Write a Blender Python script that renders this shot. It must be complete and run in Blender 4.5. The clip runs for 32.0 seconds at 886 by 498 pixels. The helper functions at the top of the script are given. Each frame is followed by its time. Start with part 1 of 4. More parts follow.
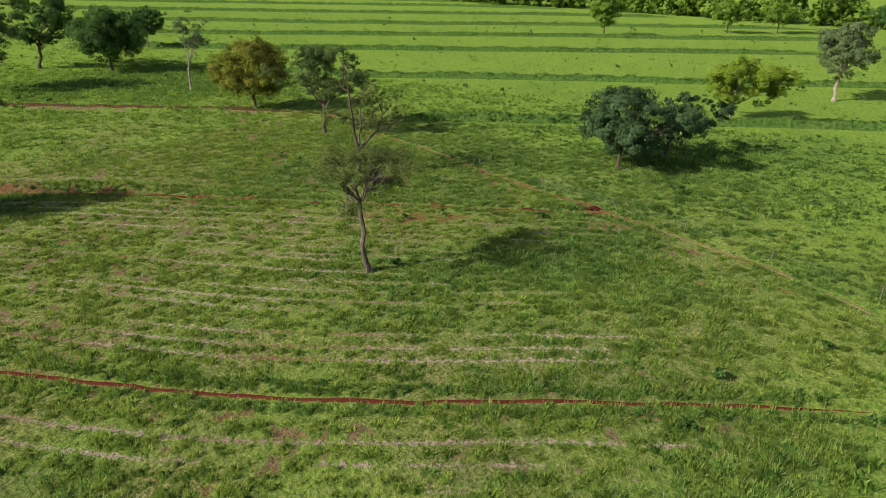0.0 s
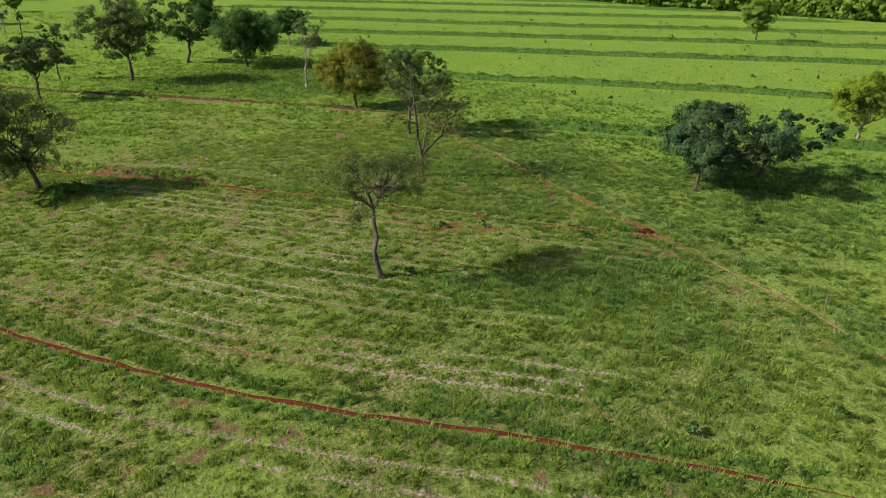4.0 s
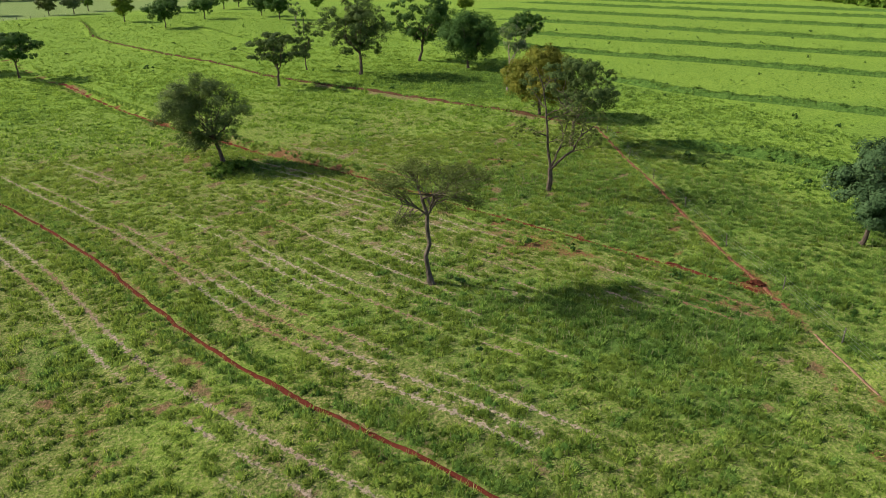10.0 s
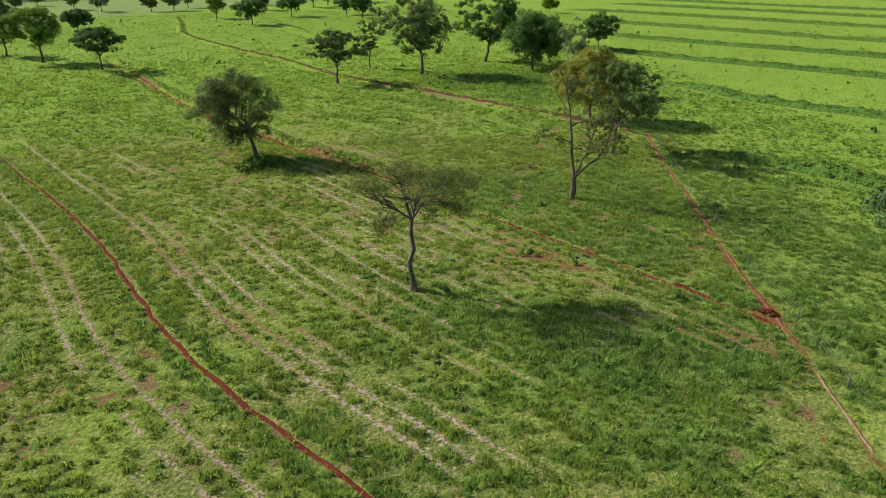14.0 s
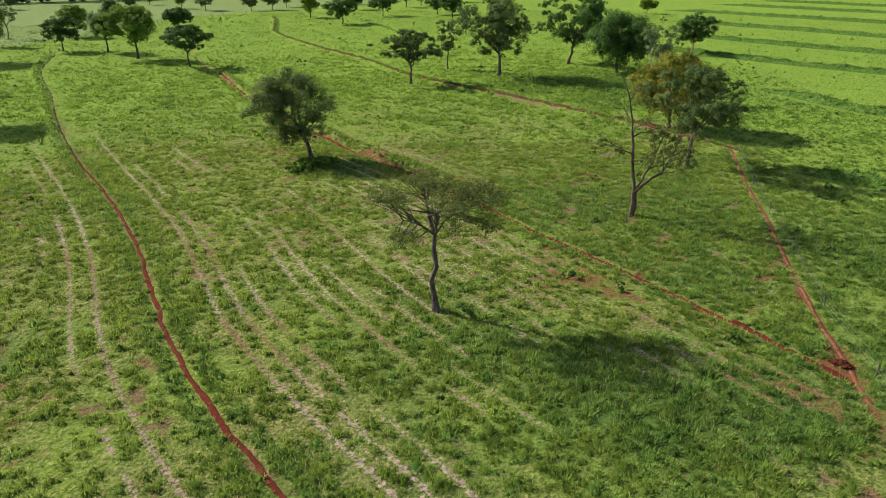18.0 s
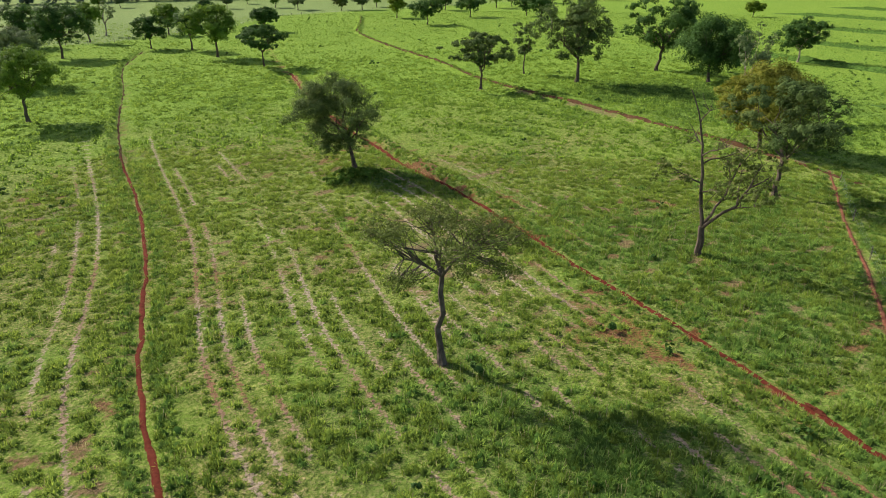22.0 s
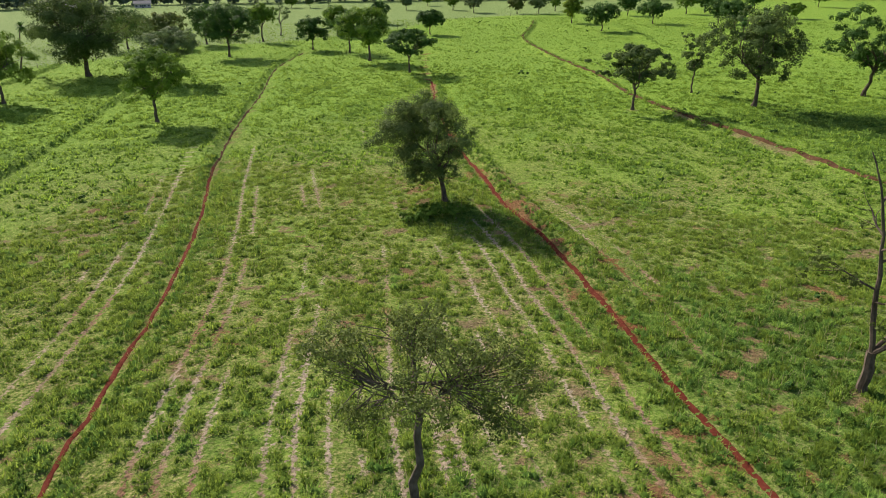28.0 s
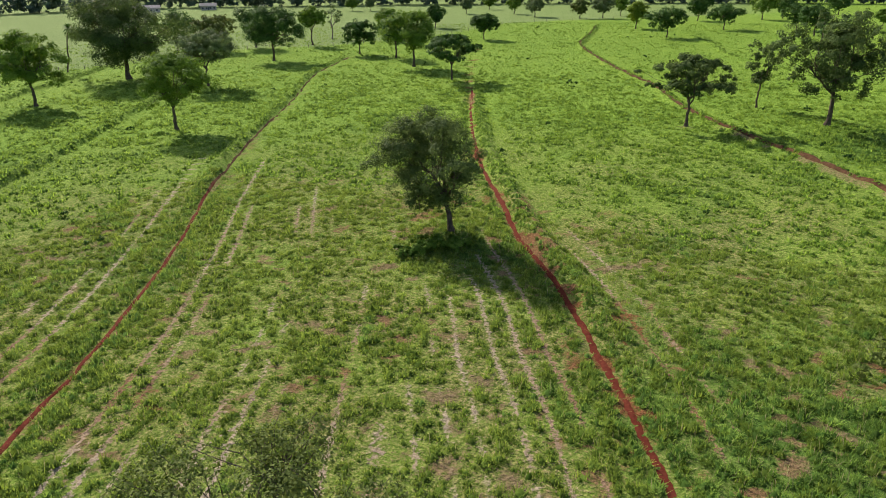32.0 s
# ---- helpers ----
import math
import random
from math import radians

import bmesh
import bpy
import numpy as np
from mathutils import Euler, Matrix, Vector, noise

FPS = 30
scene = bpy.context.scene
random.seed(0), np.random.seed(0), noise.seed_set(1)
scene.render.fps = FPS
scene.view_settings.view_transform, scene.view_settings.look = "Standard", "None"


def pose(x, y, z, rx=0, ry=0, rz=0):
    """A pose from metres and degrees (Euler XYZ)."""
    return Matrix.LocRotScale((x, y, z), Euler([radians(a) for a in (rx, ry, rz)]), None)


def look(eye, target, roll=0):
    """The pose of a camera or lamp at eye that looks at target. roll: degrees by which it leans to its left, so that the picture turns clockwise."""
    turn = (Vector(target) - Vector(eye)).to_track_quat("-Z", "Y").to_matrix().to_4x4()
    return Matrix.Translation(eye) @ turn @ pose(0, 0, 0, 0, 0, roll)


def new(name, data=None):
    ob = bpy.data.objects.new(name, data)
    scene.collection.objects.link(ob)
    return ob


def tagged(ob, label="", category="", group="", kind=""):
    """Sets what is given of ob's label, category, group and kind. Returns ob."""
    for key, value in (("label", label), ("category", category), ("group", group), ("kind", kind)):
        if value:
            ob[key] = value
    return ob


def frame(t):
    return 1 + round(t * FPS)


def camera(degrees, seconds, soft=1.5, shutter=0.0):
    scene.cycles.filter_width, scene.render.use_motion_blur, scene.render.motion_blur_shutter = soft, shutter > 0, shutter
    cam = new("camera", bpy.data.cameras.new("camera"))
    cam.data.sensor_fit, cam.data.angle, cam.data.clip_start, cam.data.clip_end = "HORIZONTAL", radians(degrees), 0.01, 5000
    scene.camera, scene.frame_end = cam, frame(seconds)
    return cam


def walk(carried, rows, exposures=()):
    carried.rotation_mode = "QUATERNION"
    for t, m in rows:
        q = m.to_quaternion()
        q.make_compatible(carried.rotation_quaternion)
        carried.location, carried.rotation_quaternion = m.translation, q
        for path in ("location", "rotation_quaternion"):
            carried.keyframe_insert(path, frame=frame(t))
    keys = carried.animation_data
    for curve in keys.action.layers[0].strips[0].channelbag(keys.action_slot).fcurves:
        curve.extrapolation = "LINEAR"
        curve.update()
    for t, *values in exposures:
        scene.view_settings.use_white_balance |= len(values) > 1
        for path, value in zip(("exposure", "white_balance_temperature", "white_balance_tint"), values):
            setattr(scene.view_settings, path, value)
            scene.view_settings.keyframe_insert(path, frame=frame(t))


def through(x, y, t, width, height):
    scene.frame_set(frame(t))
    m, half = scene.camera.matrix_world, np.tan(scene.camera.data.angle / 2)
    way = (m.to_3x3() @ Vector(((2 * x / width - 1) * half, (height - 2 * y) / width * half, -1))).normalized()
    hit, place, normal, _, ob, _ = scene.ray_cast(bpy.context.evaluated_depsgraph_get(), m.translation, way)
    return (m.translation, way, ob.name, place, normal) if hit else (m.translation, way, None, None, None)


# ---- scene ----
# ---------- camera ----------
cam = camera(65.96, 32.0, soft=1.0, shutter=0.15)


def at(t, x, y, z, yaw, pitch, roll):
    return (t, pose(x, y, z, 0, 0, yaw) @ pose(0, 0, 0, 90 + pitch) @ pose(0, 0, 0, 0, 0, roll))


walk(cam, [
    at(0.0, -47.38, -42.11, 29.45, -55.11, -23.05, 1.05),
    at(1.0, -44.87, -44.48, 29.84, -51.55, -23.30, 0.83),
    at(2.0, -42.36, -46.84, 30.15, -48.23, -23.44, 0.66),
    at(3.0, -39.83, -49.17, 30.32, -44.94, -23.41, 0.60),
    at(6.0, -31.66, -55.45, 30.63, -34.38, -23.01, 0.64),
    at(7.0, -28.58, -57.10, 30.88, -30.30, -23.09, 0.56),
    at(8.0, -25.34, -58.52, 31.14, -26.25, -23.19, 0.46),
    at(9.0, -22.03, -59.76, 31.28, -22.21, -23.23, 0.31),
    at(10.0, -18.75, -60.83, 31.20, -18.22, -23.21, 0.18),
    at(11.0, -15.60, -61.54, 31.05, -15.51, -23.19, 0.11),
    at(12.0, -12.72, -61.73, 30.96, -13.55, -23.22, 0.14),
    at(13.0, -10.21, -61.46, 30.90, -12.11, -23.23, 0.17),
    at(14.0, -8.13, -60.82, 30.81, -10.25, -23.19, 0.19),
    at(17.0, -3.12, -57.41, 30.35, -4.08, -23.14, -0.00),
    at(18.0, -1.39, -55.92, 30.16, -2.06, -23.15, -0.15),
    at(19.0, 0.37, -54.09, 30.00, 0.01, -23.16, -0.21),
    at(20.0, 2.01, -51.79, 29.89, 2.02, -23.16, -0.24),
    at(21.0, 3.48, -49.10, 29.79, 3.96, -23.12, -0.24),
    at(22.0, 4.86, -46.13, 29.71, 5.89, -23.09, -0.27),
    at(23.0, 6.24, -42.96, 29.64, 7.82, -23.12, -0.29),
    at(24.0, 7.66, -39.69, 29.60, 10.2, -23.15, -0.35),
    at(25.0, 9.03, -36.40, 29.57, 13.38, -23.14, -0.42),
    at(28.0, 12.05, -26.55, 29.41, 21.36, -22.84, -0.44),
    at(29.0, 12.69, -23.04, 29.37, 23.60, -22.83, -0.53),
    at(30.0, 13.23, -19.62, 29.30, 25.48, -22.82, -0.60),
    at(31.0, 13.74, -16.48, 29.13, 26.56, -22.72, -0.57),
    at(32.0, 14.24, -13.53, 28.92, 27.03, -22.55, -0.48),
], exposures=[(0.0, 0.48, 6500, 18), (6.0, 0.58, 6500, 18), (14.0, 0.75, 6500, 18), (18.0, 0.78, 6500, 18), (22.0, 0.85, 6500, 18), (32.0, 0.82, 6500, 18)])

# ---------- sky and sun ----------
SUN_FROM = Vector((-0.85, 0.53, 0.0)).normalized()
SUN_UP = radians(32)
world = bpy.data.worlds.new("sky")
scene.world = world
world.use_nodes = True
wn = world.node_tree.nodes
sky = wn.new("ShaderNodeTexSky")
sky.sky_type = "NISHITA"
sky.sun_disc = False
sky.sun_elevation = SUN_UP
sky.sun_rotation = math.atan2(SUN_FROM.x, SUN_FROM.y)
sky.dust_density = 2.0
wn["Background"].inputs["Strength"].default_value = 0.092
world.node_tree.links.new(sky.outputs[0], wn["Background"].inputs["Color"])
sun = new("sun", bpy.data.lights.new("sun", "SUN"))
sun.data.energy = 4.8
sun.data.angle = radians(1.2)
sun.data.color = (1.0, 0.93, 0.80)
sun.matrix_world = look((0, 0, 100), Vector((0, 0, 100)) - (SUN_FROM * math.cos(SUN_UP) + Vector((0, 0, math.sin(SUN_UP)))))


# ---------- materials ----------
def material(name, rough=0.9, shine=0.02):
    m = bpy.data.materials.new(name)
    m.use_nodes = True
    b = m.node_tree.nodes["Principled BSDF"]
    b.inputs["Roughness"].default_value = rough
    b.inputs["Specular IOR Level"].default_value = shine
    return m, m.node_tree.nodes, m.node_tree.links, b


def noise_node(n, l, scale, detail=4.0, rough=0.6, stretch=None):
    tc = n.new("ShaderNodeTexCoord")
    t = n.new("ShaderNodeTexNoise")
    t.inputs["Scale"].default_value = scale
    t.inputs["Detail"].default_value = detail
    t.inputs["Roughness"].default_value = rough
    if stretch:
        mp = n.new("ShaderNodeMapping")
        mp.inputs["Scale"].default_value = stretch
        l.new(tc.outputs["Object"], mp.inputs[0])
        l.new(mp.outputs[0], t.inputs[0])
    else:
        l.new(tc.outputs["Object"], t.inputs[0])
    return t.outputs[0]


def ramp(n, l, src, stops):
    r = n.new("ShaderNodeValToRGB")
    e = r.color_ramp.elements
    while len(e) < len(stops):
        e.new(0.5)
    for k, (p, c) in zip(e, stops):
        k.position, k.color = p, (*c, 1)
    l.new(src, r.inputs[0])
    return r.outputs[0]


def mix(n, l, fac, a, b, mode="MIX"):
    m = n.new("ShaderNodeMix")
    m.data_type, m.blend_type = "RGBA", mode
    for s, v in ((m.inputs[0], fac), (m.inputs[6], a), (m.inputs[7], b)):
        if isinstance(v, (int, float)):
            s.default_value = v
        elif isinstance(v, tuple):
            s.default_value = (*v, 1)
        else:
            l.new(v, s)
    return m.outputs[2]


def attr(n, name):
    a = n.new("ShaderNodeAttribute")
    a.attribute_name = name
    return a.outputs["Fac"]


def bump(n, l, src, b, strength, dist):
    k = n.new("ShaderNodeBump")
    k.inputs["Strength"].default_value, k.inputs["Distance"].default_value = strength, dist
    l.new(src, k.inputs["Height"])
    l.new(k.outputs[0], b.inputs["Normal"])


def leaf_material(name, dark, mid, light, through=0.35, rough=0.7, shine=0.06):
    """Leaves and blades: a tint for each piece, in grass also shaded from root to tip, and light that comes through
    from behind.
    """
    m, n, l, b = material(name, rough, shine)
    tint = attr(n, "tint")
    col = ramp(n, l, tint, [(0.0, dark), (0.5, mid), (1.0, light)])
    big = noise_node(n, l, 0.35, 2.0)
    col = mix(n, l, 0.25, col, ramp(n, l, big, [(0.3, dark), (0.7, light)]))
    l.new(col, b.inputs["Base Color"])
    tr = n.new("ShaderNodeBsdfTranslucent")
    warm = mix(n, l, 0.35, col, (light[0] * 1.3, light[1] * 1.25, light[2] * 0.7))
    l.new(warm, tr.inputs[0])
    sh = n.new("ShaderNodeMixShader")
    sh.inputs[0].default_value = through
    l.new(b.outputs[0], sh.inputs[1])
    l.new(tr.outputs[0], sh.inputs[2])
    l.new(sh.outputs[0], n["Material Output"].inputs["Surface"])
    return m


def make_ground():
    m, n, l, b = material("pasture_ground", 0.95)
    fine = noise_node(n, l, 3.4, 5.0, 0.72)
    clump = noise_node(n, l, 1.25, 4.0, 0.65)
    wide = noise_node(n, l, 0.11, 3.0, 0.6)
    far = noise_node(n, l, 0.018, 3.0, 0.6)
    short = ramp(n, l, clump, [(0.40, (0.035, 0.090, 0.010)), (0.47, (0.101, 0.192, 0.025)), (0.54, (0.167, 0.280, 0.036)), (0.66, (0.254, 0.343, 0.068))])
    short = mix(n, l, 0.45, short, ramp(n, l, fine, [(0.34, (0.033, 0.080, 0.006)), (0.52, (0.151, 0.263, 0.020)), (0.70, (0.305, 0.374, 0.085))]))
    short = mix(n, l, 0.20, short, ramp(n, l, wide, [(0.35, (0.072, 0.165, 0.020)), (0.65, (0.192, 0.292, 0.040))]))
    short = mix(n, l, 0.12, short, ramp(n, l, far, [(0.35, (0.089, 0.189, 0.025)), (0.65, (0.188, 0.280, 0.040))]))
    # between the tall tufts the grass is short, dry and trodden
    thatch = ramp(n, l, fine, [(0.36, (0.036, 0.056, 0.012)), (0.45, (0.098, 0.128, 0.028)), (0.54, (0.184, 0.182, 0.062)), (0.64, (0.340, 0.250, 0.145))])
    short = mix(n, l, attr(n, "thatch"), short, thatch)
    short = mix(n, l, attr(n, "lush"), short, ramp(n, l, clump, [(0.35, (0.022, 0.062, 0.012)), (0.65, (0.078, 0.160, 0.032))]))
    dry = ramp(n, l, fine, [(0.3, (0.088, 0.060, 0.031)), (0.55, (0.172, 0.125, 0.071)), (0.75, (0.255, 0.203, 0.133))])
    red = ramp(n, l, fine, [(0.3, (0.085, 0.028, 0.014)), (0.6, (0.170, 0.064, 0.033)), (0.8, (0.256, 0.128, 0.075))])
    pale = mix(n, l, attr(n, "pale"), short, ramp(n, l, clump, [(0.35, (0.105, 0.155, 0.055)), (0.65, (0.180, 0.235, 0.098))]))
    soil = mix(n, l, attr(n, "red"), dry, red)
    # ragged edges where soil shows between the grass
    add = n.new("ShaderNodeMath")
    add.operation = "MULTIPLY_ADD"
    l.new(fine, add.inputs[0])
    add.inputs[1].default_value = 1.1
    add.inputs[2].default_value = -0.55
    sm = n.new("ShaderNodeMath")
    sm.operation = "ADD"
    l.new(attr(n, "bare"), sm.inputs[0])
    l.new(add.outputs[0], sm.inputs[1])
    edge = n.new("ShaderNodeMapRange")
    edge.inputs["From Min"].default_value, edge.inputs["From Max"].default_value = 0.34, 0.64
    l.new(sm.outputs[0], edge.inputs[0])
    pale = mix(n, l, edge.outputs[0], pale, soil)

    def math(op, p, q=None, s=None):
        k = n.new("ShaderNodeMath")
        k.operation = op
        for slot, v in zip(k.inputs, (p, q, s)):
            if isinstance(v, (int, float)):
                slot.default_value = v
            elif v is not None:
                l.new(v, slot)
        return k.outputs[0]

    # worn planting rows
    across = math("ABSOLUTE", math("DIVIDE", math("ARCTAN2", attr(n, "row_sin"), attr(n, "row_cos")), 6.2832))
    near = math("MULTIPLY_ADD", across, -6.6, 1.05)
    worn = math("ADD", math("MULTIPLY", near, 1.0), math("MULTIPLY_ADD", fine, 4.0, -2.2))
    worn = math("MULTIPLY", worn, attr(n, "row_worn"))
    k = n.new("ShaderNodeMapRange")
    k.inputs["From Min"].default_value, k.inputs["From Max"].default_value = 0.12, 0.55
    l.new(worn, k.inputs[0])
    rows = mix(n, l, attr(n, "red"), ramp(n, l, fine, [(0.35, (0.19, 0.145, 0.100)), (0.65, (0.36, 0.295, 0.225))]), red)
    l.new(mix(n, l, k.outputs[0], pale, rows), b.inputs["Base Color"])
    b.inputs["Sheen Weight"].default_value = 0.10
    b.inputs["Sheen Roughness"].default_value = 0.5
    b.inputs["Sheen Tint"].default_value = (0.62, 0.90, 0.20, 1)
    relief = math("MULTIPLY_ADD", clump, 2.2, math("MULTIPLY", fine, 1.0))
    bump(n, l, relief, b, 0.9, 0.26)
    return m


def make_soil():
    m, n, l, b = material("red_soil", 0.92)
    f, w = noise_node(n, l, 4.0, 6.0, 0.7), noise_node(n, l, 0.6, 3.0)
    col = ramp(n, l, f, [(0.3, (0.052, 0.012, 0.007)), (0.55, (0.108, 0.025, 0.014)), (0.8, (0.160, 0.050, 0.031))])
    col = mix(n, l, 0.35, col, ramp(n, l, w, [(0.35, (0.056, 0.015, 0.009)), (0.65, (0.135, 0.040, 0.025))]))
    l.new(col, b.inputs["Base Color"])
    bump(n, l, f, b, 0.7, 0.05)
    return m


def make_bark(name, dark, light):
    m, n, l, b = material(name, 0.9)
    f, w = noise_node(n, l, 5.0, 5.0, 0.7, (1, 1, 0.18)), noise_node(n, l, 1.2, 3.0)
    col = mix(n, l, 0.4, ramp(n, l, f, [(0.3, dark), (0.7, light)]), ramp(n, l, w, [(0.4, dark), (0.6, light)]))
    l.new(col, b.inputs["Base Color"])
    bump(n, l, f, b, 0.8, 0.04)
    return m


GROUND, SOIL = make_ground(), make_soil()
BARK = make_bark("grey_bark", (0.045, 0.036, 0.026), (0.140, 0.115, 0.085))
BARK_GREY = make_bark("lichen_grey_bark", (0.054, 0.045, 0.034), (0.165, 0.140, 0.108))
BARK_PALE = make_bark("pale_bark", (0.167, 0.142, 0.107), (0.392, 0.341, 0.261))
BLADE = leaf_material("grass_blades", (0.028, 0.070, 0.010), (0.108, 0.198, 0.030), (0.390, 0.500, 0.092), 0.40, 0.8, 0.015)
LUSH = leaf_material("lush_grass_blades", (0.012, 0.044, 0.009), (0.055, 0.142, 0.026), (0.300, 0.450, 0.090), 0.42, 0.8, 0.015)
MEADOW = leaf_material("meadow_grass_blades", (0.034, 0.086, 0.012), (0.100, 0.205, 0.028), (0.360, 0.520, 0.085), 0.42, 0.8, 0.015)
STALK = leaf_material("dry_grass_stalks", (0.15, 0.15, 0.06), (0.24, 0.24, 0.11), (0.34, 0.32, 0.18), 0.40, 0.6, 0.06)
LEAF_OLIVE = leaf_material("olive_leaves", (0.040, 0.068, 0.015), (0.099, 0.140, 0.033), (0.177, 0.218, 0.062), 0.28)
LEAF_DEEP = leaf_material("deep_olive_leaves", (0.027, 0.060, 0.016), (0.070, 0.120, 0.033), (0.141, 0.195, 0.060), 0.28)
LEAF_DARK = leaf_material("dark_leaves", (0.016, 0.051, 0.011), (0.047, 0.114, 0.023), (0.097, 0.183, 0.042), 0.28)
LEAF_SOFT = leaf_material("soft_olive_leaves", (0.036, 0.072, 0.020), (0.090, 0.142, 0.040), (0.170, 0.225, 0.072), 0.34)
LEAF_HOLLY = leaf_material("leathery_leaves", (0.016, 0.042, 0.014), (0.042, 0.090, 0.032), (0.090, 0.150, 0.060), 0.20)
LEAF_MID = leaf_material("green_leaves", (0.038, 0.100, 0.011), (0.106, 0.206, 0.024), (0.199, 0.306, 0.044), 0.28)
LEAF_LIME = leaf_material("lime_leaves", (0.060, 0.120, 0.010), (0.134, 0.218, 0.018), (0.228, 0.305, 0.035), 0.28)
LEAF_YELLOW = leaf_material("yellowing_leaves", (0.056, 0.081, 0.010), (0.131, 0.156, 0.020), (0.248, 0.247, 0.037), 0.28)
LEAF_GREY = leaf_material("greyish_leaves", (0.056, 0.090, 0.036), (0.105, 0.160, 0.062), (0.175, 0.240, 0.100), 0.28)
# paler and bluer than the other leaves: distance haze put into the colour
LEAF_HAZED = leaf_material("hazed_leaves", (0.042, 0.078, 0.048), (0.090, 0.143, 0.096), (0.158, 0.225, 0.157), 0.28)
WOOD = make_bark("weathered_wood", (0.071, 0.060, 0.050), (0.185, 0.163, 0.142))
WIRE = material("galvanised_wire", 0.45)[0]
WIRE.node_tree.nodes["Principled BSDF"].inputs["Metallic"].default_value = 0.9
WIRE.node_tree.nodes["Principled BSDF"].inputs["Base Color"].default_value = (0.45, 0.45, 0.43, 1)


def plain(name, lo, hi, scale, rough=0.8):
    m, n, l, b = material(name, rough)
    l.new(ramp(n, l, noise_node(n, l, scale), [(0.3, lo), (0.7, hi)]), b.inputs["Base Color"])
    return m


BROWN = plain("brown_earth", (0.045, 0.024, 0.012), (0.110, 0.060, 0.032), 1.4, 0.95)
DUG = plain("dug_red_earth", (0.036, 0.012, 0.007), (0.105, 0.034, 0.019), 5.0, 0.95)
DUSTY = plain("dusty_red_earth", (0.110, 0.038, 0.021), (0.215, 0.098, 0.060), 1.6, 0.95)
SANDY = plain("sandy_earth", (0.135, 0.075, 0.043), (0.250, 0.165, 0.105), 1.6, 0.95)
WALL = plain("lime_washed_wall", (0.360, 0.344, 0.320), (0.496, 0.480, 0.456), 1.5)
ROOF = plain("weathered_sheet_roof", (0.165, 0.160, 0.154), (0.253, 0.248, 0.237), 0.8, 0.5)
DOOR = plain("dark_door_paint", (0.06, 0.08, 0.09), (0.10, 0.12, 0.13), 3.0, 0.5)
GLASS = plain("window_glass", (0.02, 0.03, 0.035), (0.04, 0.05, 0.055), 1.0, 0.08)


# ---------- terrain functions ----------
def vnoise(x, y, scale, seed):
    """Smooth value noise between 0 and 1 on arrays."""
    x, y = np.asarray(x, float) / scale + 1000.5, np.asarray(y, float) / scale + 1000.5
    i, j = np.floor(x).astype(np.int64), np.floor(y).astype(np.int64)
    u, v = x - i, y - j
    u, v = u * u * (3 - 2 * u), v * v * (3 - 2 * v)

    def h(a, b):
        k = (a * 374761393 + b * 668265263 + seed * 974634777) & 0x7FFFFFFF
        k = ((k ^ (k >> 13)) * 1274126177) & 0x7FFFFFFF
        return ((k ^ (k >> 16)) & 0xFFFF) / 65535.0

    a, b = h(i, j) * (1 - u) + h(i + 1, j) * u, h(i, j + 1) * (1 - u) + h(i + 1, j + 1) * u
    return a * (1 - v) + b * v


def smooth(points, step):
    """A Catmull-Rom line through the points, cut at even steps."""
    p = [Vector((*q, 0)) for q in points]
    p = [2 * p[0] - p[1], *p, 2 * p[-1] - p[-2]]
    out = []
    for a, b, c, d in zip(p, p[1:], p[2:], p[3:]):
        k = max(2, int((c - b).length / step))
        for s in range(k):
            t = s / k
            out.append(0.5 * ((2 * b) + (c - a) * t + (2 * a - 5 * b + 4 * c - d) * t * t + (3 * b - a - 3 * c + d) * t ** 3))
    out.append(p[-2])
    return np.array([(q.x, q.y) for q in out])


def near_line(x, y, line, reach=1e9):
    """Distance to a line, signed to its left, and how far along it (0 to 1)."""
    x, y = np.asarray(x, float), np.asarray(y, float)
    best, side, along = np.full(x.shape, 1e9), np.zeros(x.shape), np.zeros(x.shape)
    n = len(line) - 1
    for k in range(n):
        (ax, ay), (bx, by) = line[k], line[k + 1]
        dx, dy = bx - ax, by - ay
        t = np.clip(((x - ax) * dx + (y - ay) * dy) / (dx * dx + dy * dy), 0, 1)
        ex, ey = x - ax - t * dx, y - ay - t * dy
        d = np.hypot(ex, ey)
        less = d < best
        best = np.where(less, d, best)
        side = np.where(less, np.sign(dx * ey - dy * ex), side)
        along = np.where(less, (k + t) / n, along)
    return best * np.where(side == 0, 1, side), along


TRAIL_A = smooth([(4, -44), (-0.6, -36.5), (-5.8, -29), (-9.3, -24), (-14.6, -17.2), (-18.4, -11.7), (-23.1, -4.2), (-26.8, 3.0), (-30.3, 10.3), (-34, 17.6), (-40.5, 29), (-46.3, 38.3), (-56, 52.5), (-66, 69), (-77, 89), (-90, 114), (-111, 152), (-127, 196)], 4.0)
TRAIL_B = smooth([(32, -12.5), (30.3, -9.1), (27.2, -3.9), (23.7, 2.2), (20, 8.5), (15.7, 15), (12, 20.6), (7.3, 28.9), (3.2, 35), (-2.6, 44.7), (-11, 55.5), (-15, 62), (-20, 70), (-30.5, 87), (-46, 118), (-54, 136), (-77, 187), (-110, 273), (-124, 340)], 4.0)
TRAIL_C = smooth([(52.5, 58), (49, 47), (44.8, 33), (42, 22.4), (37.8, 8.5), (34, -5), (32.4, -12), (30.4, -18.9), (28.6, -25.3), (26.2, -33), (21, -43.5)], 4.0)
RIDGE_C = smooth([(54, 53), (47.5, 64), (36, 81), (21, 102), (9, 118), (-6, 141), (-17, 166), (-35, 197), (-53, 233), (-64, 261), (-71, 300), (-82, 352)], 6.0)
